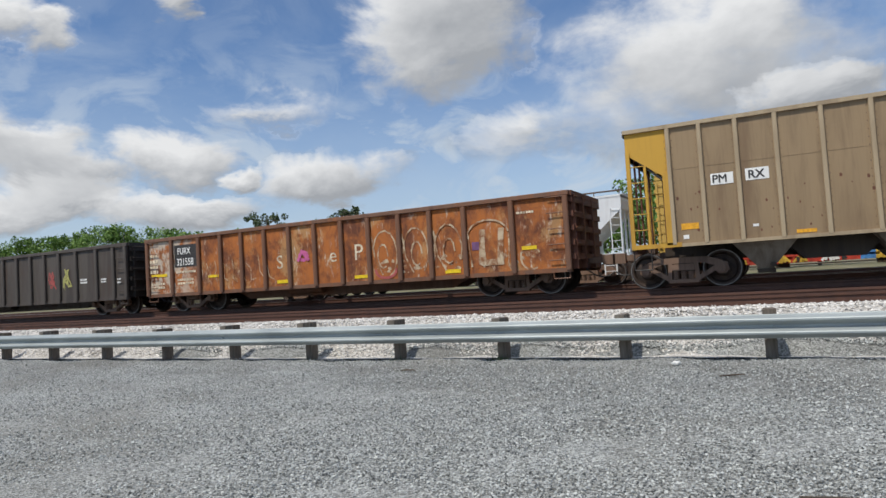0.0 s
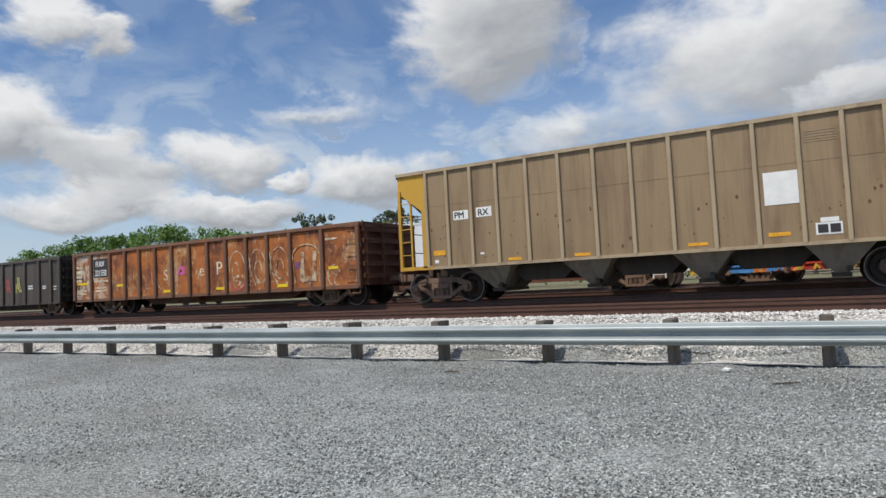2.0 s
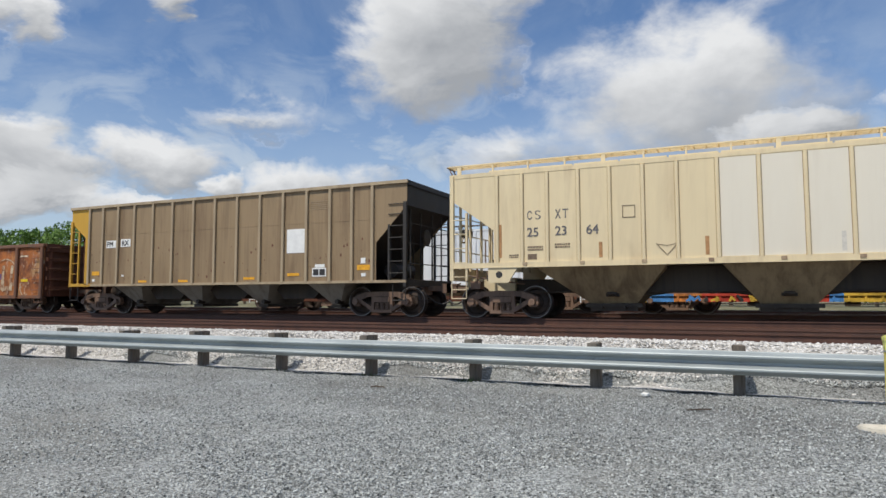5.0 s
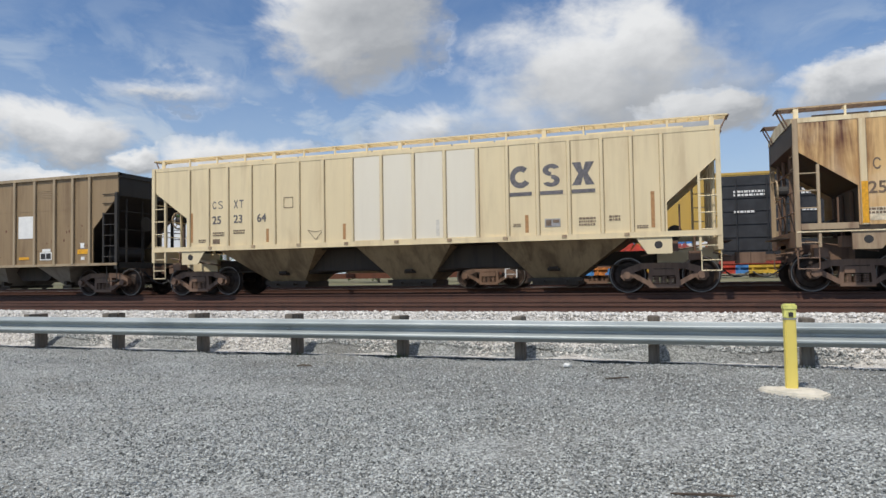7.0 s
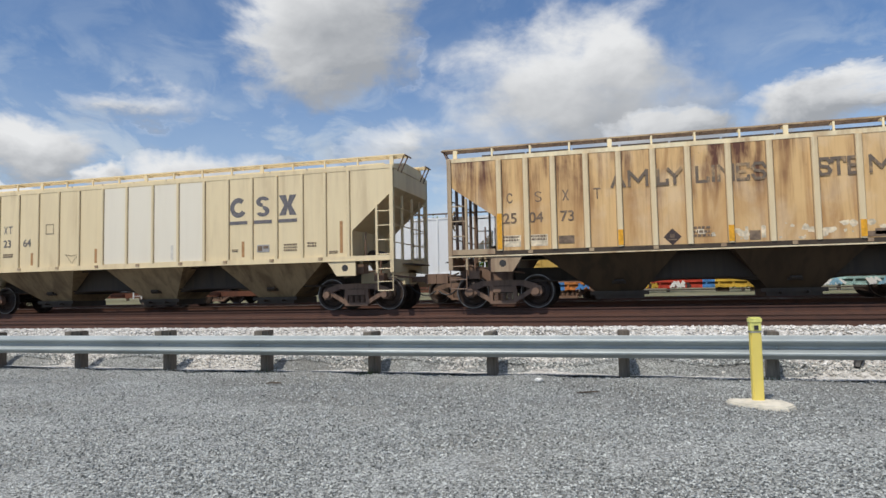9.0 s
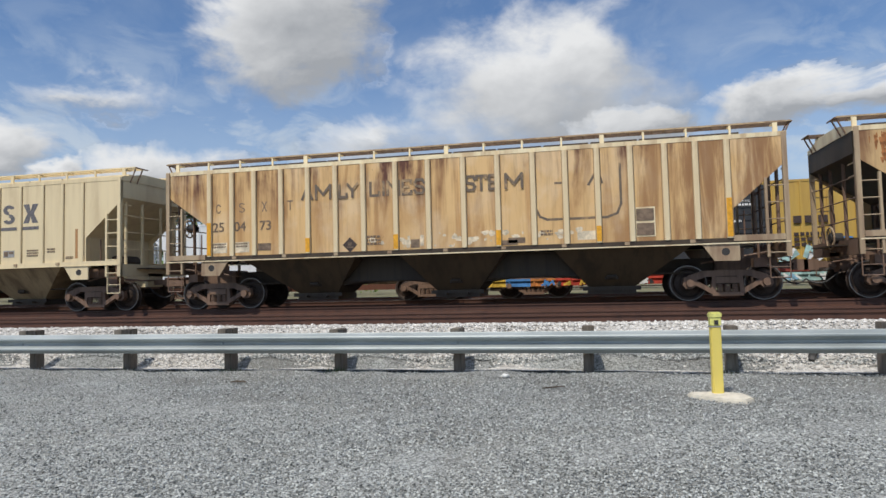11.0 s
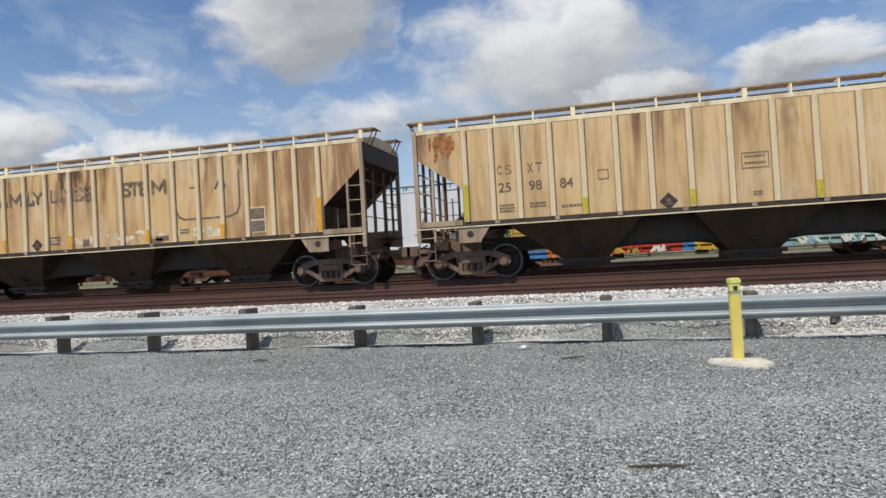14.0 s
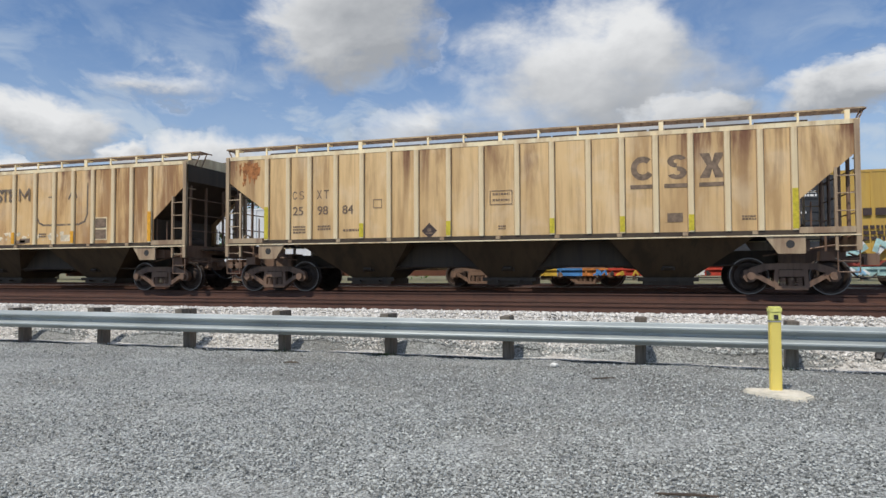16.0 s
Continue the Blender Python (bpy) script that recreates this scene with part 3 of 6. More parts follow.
def guardrail():
    ob = empty("guardrail", pose(0, GUARD_Y, 0), "long galvanised w-beam guardrail on timber posts", "guardrail")
    w = [(0.0, 0.0), (-0.012, 0.012), (-0.075, 0.050), (-0.083, 0.062), (-0.083, 0.082), (-0.075, 0.094), (-0.008, 0.132), (0.0, 0.142),
         (0.0, 0.170), (-0.008, 0.180), (-0.075, 0.218), (-0.083, 0.230), (-0.083, 0.250), (-0.075, 0.262), (-0.012, 0.300), (0.0, 0.312)]
    outline = w + [(y + 0.0045, z) for y, z in w[::-1]]
    x, i = POST_X - 1.905 * 20 - 0.95, 0
    while x < 12.5:
        bm = B()
        lap = 0.003 * (i % 2)
        along(bm, [(y - lap, z + 0.335) for y, z in outline], x, x + 3.81 + 0.15)
        part("beam", bm, M["zinc"], ob, "ribbed galvanised steel beam")
        x, i = x + 3.81, i + 1
    bm = box(B(), -0.075, 0.075, 0.22, 0.40, -0.5, 0.70)
    bmesh.ops.bevel(bm, geom=bm.edges[:], offset=0.010, segments=2, affect="EDGES")
    post = part("post", bm, M["post"], ob, "weathered timber post")
    bm = box(B(), -0.072, 0.072, 0.008, 0.22, 0.34, 0.705)
    bmesh.ops.bevel(bm, geom=bm.edges[:], offset=0.008, segments=2, affect="EDGES")
    block = part("spacer_block", bm, M["post"], ob, "timber block between beam and post")
    bm = lathe(B(), [(-0.022, 0.010), (-0.014, 0.020), (0.0, 0.021)], 10)
    bolt = part("bolt", bm, M["zinc"], ob)
    items = [(post, 0, 0), (block, 0, 0), (bolt, 0, 0)]
    for k in range(-20, 10):
        x = POST_X + 1.905 * k
        dz, turn = random.uniform(-0.02, 0.02), random.uniform(-0.03, 0.03)
        for src, _, _ in items:
            o = src if k == -20 else new(src.name.split(".")[0], src.data)
            o.parent = ob
            if src is not o and "label" in src:
                o["label"] = src["label"]
            o.location = (x + (random.uniform(-0.015, 0.015) if src is not bolt else 0.02), 0, 0.492 if src is bolt else dz)
            if src is not bolt:
                o.rotation_euler.z = turn
    return ob


guardrail()

# ------------------------------------------------------------ railway cars


def wheelset():
    """Two wheels on an axle; its middle is the origin."""
    bm = B()
    for s in (-1, 1):
        prof = [(-0.79, 0.08), (-0.80, 0.10), (-0.79, 0.19), (-0.745, 0.22), (-0.72, 0.33), (-0.785, 0.365), (-0.80, 0.385), (-0.80, 0.440), (-0.795, 0.452), (-0.70, 0.457), (-0.69, 0.482), (-0.665, 0.482), (-0.66, 0.36), (-0.69, 0.25), (-0.66, 0.19), (-0.64, 0.09)]
        lathe(bm, [(y * -s, r) for y, r in prof], 28)
    rod(bm, (0, -1.0, 0), (0, 1.0, 0), 0.075, 10)
    return bm


def rim():
    bm = B()
    for s in (1,):
        for y0, y1, r0, r1 in ((0.803, 0.800, 0.428, 0.452),):
            n = 28
            a = [bm.verts.new((r0 * math.cos(2 * math.pi * i / n), -s * y0, r0 * math.sin(2 * math.pi * i / n))) for i in range(n)]
            b = [bm.verts.new((r1 * math.cos(2 * math.pi * i / n), -s * y0, r1 * math.sin(2 * math.pi * i / n))) for i in range(n)]
            for i in range(n):
                j = (i + 1) % n
                bm.faces.new((a[i], a[j], b[j], b[i]))
    return bm


def side_frame(y):
    """One cast side frame of a truck, drawn as bars round its openings, with its spring nest."""
    bm = B()
    d = 0.075

    def beam(p, q, h):
        p, q = Vector(p), Vector(q)
        n = Vector((-(q - p).y, (q - p).x)).normalized() * h / 2
        prism(bm, [tuple(p + n), tuple(q + n), tuple(q - n), tuple(p - n)], y - d, y + d)

    for s in (-1, 1):
        beam((0, 0.695), (s * 0.62, 0.68), 0.15)             # top chord
        beam((s * 0.56, 0.67), (s * 0.90, 0.56), 0.17)
        beam((s * 0.80, 0.50), (s * 0.30, 0.20), 0.115)      # diagonal
        beam((s * 0.34, 0.20), (s * 0.30, 0.68), 0.10)       # column
        prism(bm, [(s * 0.74, 0.64), (s * 1.02, 0.60), (s * 1.06, 0.42), (s * 0.98, 0.32), (s * 0.82, 0.32), (s * 0.74, 0.40)], y - d - 0.01, y + d)
        rod(bm, (s * 0.889, y - 0.20, 0.457), (s * 0.889, y + 0.06, 0.457), 0.095, 12)   # bearing cap
    box(bm, -0.36, 0.36, y - d - 0.02, y + d + 0.02, 0.13, 0.22)                           # spring seat
    for i in range(-1, 2):                                                                # springs
        for k in range(5):
            rod(bm, (i * 0.18, y - 0.02, 0.23 + 0.04 * k), (i * 0.18, y - 0.02, 0.256 + 0.04 * k), 0.078, 9)
    box(bm, -0.27, 0.27, y - 0.11, y + d, 0.44, 0.60)                                     # bolster end
    return bm


TRUCK_PARTS = {}


def add_truck(car, x, tint=None):
    """Side frames, bolster and two wheelsets under a car; returns the wheelsets, which turn."""
    if not TRUCK_PARTS:
        for key, bm, m in (("side_frame", side_frame(-1.0), M["truck"]), ("side_frame_far", side_frame(1.0), M["truck"]), ("wheelset", wheelset(), M["wheel"]), ("rim", rim(), M["tread"])):
            me = bpy.data.meshes.new(key)
            bmesh.ops.recalc_face_normals(bm, faces=bm.faces)
            bm.to_mesh(me)
            bm.free()
            me.materials.append(m)
            TRUCK_PARTS[key] = me
        bm = B()
        box(bm, -0.22, 0.22, -0.95, 0.95, 0.46, 0.66)
        rod(bm, (0, 0, 0.6), (0, 0, 0.84), 0.28, 12)
        box(bm, -0.5, 0.5, -0.6, -0.5, 0.4, 0.5)
        me = bpy.data.meshes.new("bolster")
        bm.to_mesh(me)
        bm.free()
        me.materials.append(M["under"])
        TRUCK_PARTS["bolster"] = me
    for name, key in (("side_frame", "side_frame"), ("side_frame", "side_frame_far"), ("bolster", "bolster")):
        o = mesh_ob(name, TRUCK_PARTS[key], None, car, "rusty cast side frame with coil springs" if name == "side_frame" else "")
        o.location.x = x
    out = []
    for s in (-0.889, 0.889):
        w = mesh_ob("wheelset", TRUCK_PARTS["wheelset"], None, car, "dark steel wheels on an axle")
        w.location = (x + s, 0, 0.457)
        mesh_ob("rim", TRUCK_PARTS["rim"], None, w, "bright worn wheel rim")
        out.append((w, x + s))
    return out


def couplers(car, half, reach):
    for s in (-1, 1):
        bm = B()
        box(bm, min(s * (half - 0.9), s * (half + reach - 0.28)), max(s * (half - 0.9), s * (half + reach - 0.28)), -0.075, 0.075, 0.78, 0.94)
        box(bm, min(s * (half + reach - 0.30), s * (half + reach + 0.04)), max(s * (half + reach - 0.30), s * (half + reach + 0.04)), -0.15, 0.13, 0.72, 1.0)
        box(bm, min(s * (half - 0.35), s * (half - 0.05)), max(s * (half - 0.35), s * (half - 0.05)), -0.28, 0.28, 0.66, 1.12)
        part("coupler", bm, M["truck"], car, "rusty knuckle coupler")
        bm = B()
        pts = [Vector((s * (half - 0.1 + (reach + 0.1) * u), -0.32 + 0.25 * u, 0.80 - 0.42 * math.sin(math.pi * u * 0.75))) for u in [i / 7 for i in range(8)]]
        for p, q in zip(pts, pts[1:]):
            rod(bm, p, q, 0.022, 6)
        part("air_hose", bm, M["black"], car, "hanging black air hose")


def ladder(car, x0, x1, y, z0, z1, n, m, name="ladder", across=False):
    bm = B()
    ends = [((x, y) if not across else (y, x)) for x in (x0, x1)]
    for ex, ey in ends:
        box(bm, ex - 0.022, ex + 0.022, ey - 0.022, ey + 0.022, z0, z1)
    for i in range(n):
        z = z0 + (z1 - z0) * (i + 0.6) / n
        rod(bm, (*ends[0], z), (*ends[1], z), 0.014, 6)
    return part(name, bm, m, car)


def covered_hopper(label, body, rib, under, stripe, stripes, style, sheet_mat, wheel_z=2.5):
    """Three-bay covered hopper, its middle at x = 0 over the rail heads."""
    car = empty("covered_hopper", Matrix(), label, "covered hopper", "freight train cars")
    h, W, sill, top = 8.37, 1.58, 1.50, 4.03
    outline = [(-h, top), (h, top), (h, 3.34), (h - 1.24, 2.24), (h - 1.24, sill), (-h + 1.30, sill), (-h + 1.30, 2.42), (-h, 3.34)]
    inner = [(-h, top), (h, top), (h, 3.42), (h - 1.42, 2.30), (h - 1.42, sill), (-h + 1.48, sill), (-h + 1.48, 2.46), (-h, 3.42)]
    # cream cars' recessed ends get the dark underframe colour, which holds their shade
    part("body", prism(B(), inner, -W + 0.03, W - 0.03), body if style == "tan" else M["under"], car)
    # side sheets stand proud, so that the slope sheets lie recessed behind their edges
    for s in (-1, 1):
        bm = B()
        prism(bm, outline, s * (W - 0.03), s * W)
        part("side_sheet", bm, body, car)
    # roof, with a trough hatch and running boards
    bm = along(B(), [(-W - 0.01, top - 0.09), (-W - 0.01, top + 0.02), (-0.6, top + 0.21), (0.6, top + 0.21), (W + 0.01, top + 0.02), (W + 0.01, top - 0.09)], -h - 0.02, h + 0.02)
    roof = part("roof", bm, rib, car, "paint-worn arched roof")
    n = 12
    first = part("hatch_cover", along(B(), [(-0.3, top + 0.2), (-0.3, top + 0.33), (0.3, top + 0.33), (0.3, top + 0.2)], 0, (2 * h - 1.4) / n - 0.06), M["under"] if style != "tan" else rib, roof)
    for i in range(n):
        o = first if i == 0 else mesh_ob("hatch_cover", first.data, None, roof)
        o.location.x = -h + 0.7 + i * (2 * h - 1.4) / n
    for s in (-1, 1):
        bm = B()
        for yy in (-0.20, -0.12, -0.04, 0.04, 0.12, 0.20):
            box(bm, -h - 0.22, h + 0.22, s * 1.02 + yy - 0.012, s * 1.02 + yy + 0.012, top + 0.31, top + 0.345)
        for i in range(60):
            x = -h - 0.2 + i * (2 * h + 0.4) / 59
            box(bm, x - 0.012, x + 0.012, s * 1.02 - 0.2, s * 1.02 + 0.2, top + 0.312, top + 0.335)
        board = part("running_board", bm, M["tan"] if style == "tan" else M["board"], car, "grated roof walkway")
        part("board_edge", box(B(), -h - 0.22, h + 0.22, s * 1.25 - 0.012, s * 1.25 + 0.02, top + 0.315, top + 0.352), rib if style == "tan" else M["ladder"], board)
        made = {}
        for i in range(17):
            wd = 0.055 if i % 4 == 0 else 0.022
            if wd not in made:
                bm = box(B(), -wd, wd, min(s * 1.02, s * 1.29), max(s * 1.02, s * 1.29), top + 0.26, top + 0.30)
                box(bm, -wd, wd, s * 1.27 - 0.02, s * 1.27 + 0.02, top + 0.03, top + 0.26)
                o = part("board_bracket", bm, rib, board)
                made[wd] = o.data
            else:
                o = mesh_ob("board_bracket", made[wd], None, board)
            o.location.x = -h + 0.15 + i * (2 * h - 0.3) / 16
        for e in (-1, 1):
            bm = B()
            rod(bm, (e * (h + 0.2), s * 1.2, top + 0.30), (e * h, s * 1.2, top - 0.12), 0.02)
            rod(bm, (e * (h + 0.2), s * 0.9, top + 0.30), (e * h, s * 0.9, top - 0.12), 0.02)
            rod(bm, (e * (h + 0.24), s * 0.7, top + 0.32), (e * (h + 0.24), s * 1.25, top + 0.32), 0.022)
            part("end_brace", bm, M["truck"], board)
    # side posts
    xs = [-6.96, -6.25, -5.55, -4.72, -3.91, -3.09, -2.28, -1.36, -0.45, 0.51, 1.42, 2.34, 3.16, 3.96, 4.77, 5.59, 6.31, 7.03]
    wide = 0.068 if style != "tan" else 0.045
    me = flange = None
    for i, x in enumerate(xs):
        for s in (-1, 1):
            if me is None:
                bm = B()
                depth = 0.075 if style != "tan" else 0.05
                box(bm, -wide, wide, -depth, 0.0, sill + 0.03, top - 0.10)
                bmesh.ops.bevel(bm, geom=[e for e in bm.edges if abs(e.verts[0].co.z - e.verts[1].co.z) > 1], offset=0.018, segments=1, affect="EDGES")
                first = part("side_post", bm, rib, car, "upright pressed steel rib")
                me = first.data
                o = first
            else:
                o = mesh_ob("side_post", me, None, car)
            o.location = (x, s * W, 0)
            if s == 1:
                o.rotation_euler.z = math.pi
            else:
                if flange is None:
                    bm = B()
                    for k in (-1, 1):
                        a, c = sorted((k * (wide - 0.004), k * (wide + (0.020 if style != "tan" else 0.012))))
                        box(bm, a, c, -0.010, 0.0, sill + 0.03, top - 0.10)
                    flange = part("post_flange", bm, M["seam"], o, "rust-stained weld flange").data
                else:
                    mesh_ob("post_flange", flange, None, o)
    yw = -W - (0.079 if style != "tan" else 0.054)
    for i in stripes:
        zt = sill + (1.0 if i in (0, 17) else 0.45)
        bm = box(B(), xs[i] - wide * 0.92, xs[i] + wide * 0.92, yw - 0.003, yw + 0.02, sill + 0.06, zt)
        part("reflective_stripe", bm, stripe, car, "strip of reflective tape")
    # side sill, end sills, corner posts, ladders
    for s in (-1, 1):
        bm = B()
        box(bm, -h + 0.02, h - 0.02, s * W - 0.045, s * W + 0.045, sill - 0.10, sill + 0.03)
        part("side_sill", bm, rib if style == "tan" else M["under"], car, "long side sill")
        part("sill_lip", box(B(), -h + 0.02, h - 0.02, s * W - 0.06, s * W + 0.055, sill - 0.115, sill - 0.085), rib, car)
        for e in (-1, 1):
            bm = B()
            box(bm, min(e * h, e * (h - 0.11)), max(e * h, e * (h - 0.11)), s * W - 0.05, s * W + 0.05, 1.05, top)
            x0, x1 = sorted((e * (h - 0.53), e * (h - 0.47)))
            box(bm, x0, x1, s * W - 0.04, s * W + 0.04, 1.05, 2.95)
            for i in range(5):
                z = 1.15 + 0.40 * i
                rod(bm, (e * (h - 0.5), s * (W + 0.03), z), (e * (h - 0.03), s * (W + 0.03), z), 0.016)
            for i in range(4):                                 # grab irons up the corner
                z = 2.9 + 0.3 * i
                rod(bm, (e * (h - 0.02), s * (W + 0.06), z), (e * (h - 0.02), s * (W - 0.45), z), 0.014)
            part("corner_ladder", bm, rib if style == "tan" else M["ladder"], car, "corner ladder and post")
        for e in (-1, 1):
            bm = B()
            a, c = e * (h - 0.04), e * (h - 0.48)
            for x in (a, c):
                rod(bm, (x, s * W, 1.05), (x, s * W, 0.55), 0.016)
            rod(bm, (a, s * W, 0.55), (c, s * W, 0.55), 0.018)
            rod(bm, (a, s * W, 0.80), (c, s * W, 0.80), 0.014)
            part("sill_step", bm, rib if style == "tan" else M["truck"], car, "hanging sill step")
            # gusset plate with a jacking hole over the truck
            x0 = h - 1.24
            bm = prism(B(), [(e * (x0 + 0.10), sill - 0.1), (e * (x0 - 0.76), sill - 0.1), (e * (x0 - 0.48), 0.98), (e * (x0 + 0.10), 0.98)], s * W - 0.03, s * W + 0.02)
            g = part("gusset_plate", bm, body if style == "tan" else M["ladder"], car, "jacking plate with a round hole")
            if style != "tan":
                a, c = sorted((e * 7.10, e * (h - 0.12)))
                part("end_sill_bar", box(B(), a, c, s * W - 0.06, s * W + 0.06, sill - 0.05, sill + 0.09), M["ladder"], car, "stained cream sill bar")
            # black disc on the plate paints in the dark inside of the hole
            bm = lathe(B(), [(0, 0.005), (0.003, 0.095), (0.02, 0.095)], 14)
            for v in bm.verts:
                v.co += Vector((e * (x0 - 0.22), s * W - 0.034 if s < 0 else s * W + 0.012, 1.20))
            part("jacking_hole", bm, M["black"], g)
    for e in (-1, 1):
        bm = B()
        x0, x1 = sorted((e * (h - 1.5), e * h))
        box(bm, x0, x1, -0.35, 0.35, 0.72, 1.15)
        box(bm, min(e * h, e * (h - 0.12)), max(e * h, e * (h - 0.12)), -W, W, 1.05, 1.42)
        for y in (-1.2, -0.45, 0.45, 1.2):
            rod(bm, (e * (h - 0.15), y, 1.35), (e * (h - 0.15), y, 3.5), 0.045, 6)
            rod(bm, (e * (h - 1.45), y, 1.35), (e * (h - 1.45), y, 2.4), 0.05, 6)
        for z in (1.9, 2.4, 2.9):
            rod(bm, (e * (h - 0.1), -1.45, z), (e * (h - 0.1), 1.45, z), 0.016)
        part("end_frame", bm, M["truck"] if style != "tan" else rib, car, "end sill with posts and grab irons")
        bm = B()
        for i in range(6):
            box(bm, min(e * (h - 0.05), e * (h + 0.28)), max(e * (h - 0.05), e * (h + 0.28)), -0.9 + 0.3 * i, -0.65 + 0.3 * i, 1.28, 1.31)
        part("crossover_step", bm, M["under"], car)
        bm = B()
        rod(bm, (e * (h - 1.05), -0.55, 1.55), (e * (h - 1.05), 0.4, 1.55), 0.19, 12)
        part("air_reservoir", bm, M["under"], car, "dark air reservoir on the end platform")
    bm, n, wz = B(), 18, wheel_z
    ring = [Vector((-h - 0.16, -0.25 + 0.27 * math.cos(2 * math.pi * i / n), wz + 0.27 * math.sin(2 * math.pi * i / n))) for i in range(n)]
    for i in range(n):
        rod(bm, ring[i], ring[(i + 1) % n], 0.024, 6)
        if i % 3 == 0:
            rod(bm, ring[i], (-h - 0.10, -0.25, wz), 0.016, 5)
    wheel = part("brake_wheel", bm, M["ladder"], car, "round spoked hand brake wheel")
    bm = rod(B(), (-h - 0.18, -0.25, wz), (-h + 0.1, -0.25, wz), 0.13, 12)
    rod(bm, (-h + 0.06, -0.25, wz), (-h + 0.06, -0.25, 1.0), 0.02)
    part("brake_gear", bm, M["black"], wheel)
    for e in (-1, 1):                                          # brake rigging round the platform
        bm = B()
        rod(bm, (e * (h - 0.3), -1.1, 1.2), (e * (h - 1.9), -0.7, 0.95), 0.025)
        rod(bm, (e * (h - 0.2), -1.35, 0.98), (e * (h + 0.25), -0.6, 0.90), 0.022)
        rod(bm, (e * (h + 0.05), -1.45, 0.92), (e * (h + 0.05), 1.2, 0.92), 0.024)
        box(bm, min(e * (h - 0.75), e * (h - 0.45)), max(e * (h - 0.75), e * (h - 0.45)), -1.2, -0.9, 0.82, 1.04)
        box(bm, min(e * (h - 1.35), e * (h - 1.0)), max(e * (h - 1.35), e * (h - 1.0)), -1.35, -1.0, 1.04, 1.30)
        rod(bm, (e * (h - 0.6), -1.05, 1.04), (e * (h - 0.6), -1.05, 1.5), 0.03)
        rod(bm, (e * (h - 0.95), -1.3, 1.4), (e * (h - 0.95), -1.3, 2.2), 0.022)
        part("brake_rigging", bm, M["truck"], car, "rusty brake rods and valve")
    # bays: their sheets lean in on all four sides
    span = 4.12
    for i in range(3):
        c = 0.12 + span * (i - 1)
        lo, hi = c - (1.95 if i == 0 else 1.44), c + (1.95 if i == 2 else 1.44)
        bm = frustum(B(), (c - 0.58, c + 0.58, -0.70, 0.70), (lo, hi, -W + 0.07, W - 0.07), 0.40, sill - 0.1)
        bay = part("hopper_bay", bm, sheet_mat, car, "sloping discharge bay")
        bm = box(B(), c - 0.62, c + 0.62, -0.75, 0.75, 0.22, 0.40)
        box(bm, c - 0.74, c + 0.74, -0.80, -0.75, 0.32, 0.42)
        rod(bm, (c + 0.3, -0.95, 0.32), (c + 0.3, 0.9, 0.32), 0.035)
        rod(bm, (c - 0.3, -0.95, 0.32), (c - 0.3, 0.9, 0.32), 0.035)
        part("outlet_gate", bm, M["under"], bay)
        bm = B()                                               # vibrator bracket and its weld plates
        box(bm, c - 0.17, c + 0.17, -0.93, -0.80, 0.60, 0.74)
        rod(bm, (c - 0.12, -1.0, 0.67), (c + 0.12, -1.0, 0.67), 0.05, 8)
        part("vibrator_bracket", bm, M["under"], bay)
    bm = box(B(), -h + 1.4, h - 1.4, -0.17, 0.17, 0.72, 1.1)
    part("centre_sill", bm, M["under"], car)
    # dark prisms behind the bay gaps, the gaps' shade put into their colour
    for i in (-0.5, 0.5):
        c = 0.12 + span * i
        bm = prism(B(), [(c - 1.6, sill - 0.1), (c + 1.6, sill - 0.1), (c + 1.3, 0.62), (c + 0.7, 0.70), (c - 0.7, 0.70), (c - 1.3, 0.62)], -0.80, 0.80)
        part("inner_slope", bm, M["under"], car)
    bm = B()
    rod(bm, (-h + 1.5, -0.9, 0.72), (h - 1.5, -0.9, 0.72), 0.025)
    rod(bm, (-3.2, -1.1, 1.35), (h - 2.6, -1.1, 1.35), 0.02)
    part("brake_pipe", bm, M["under"], car)
    bm = B()
    for i in range(9):
        x = -h + 2.2 + i * (2 * h - 4.4) / 8
        box(bm, x - 0.06, x + 0.06, -W - 0.07, -W - 0.03, sill - 0.06, sill + 0.02)
    part("sill_bracket", bm, M["ladder"], car)["kind"] = "stuff"
    couplers(car, h, 0.73)
    car_wheels = add_truck(car, -h + 1.35) + add_truck(car, h - 1.35)
    return car, car_wheels, xs


M["board"] = plain("rust-brown steel grating", (0.15, 0.105, 0.08), 0.85, 0.0, 0.3, 5)
FACE = -1.58                         # plane of the covered hoppers' near side


def stencils(car, rows, y, m, rng, name="stencil"):
    """Small painted lines of data that cannot be read, as bars."""
    rects = []
    for x, z, w, n, h in rows:
        for i in range(n):
            u = x
            while u < x + w:
                d = rng.uniform(0.5, 1.6) * h
                rects.append((u, min(u + d, x + w), z - i * h * 1.6 - h, z - i * h * 1.6))
                u += d + h * 0.4
    return bars(rects, y, m, car, name)


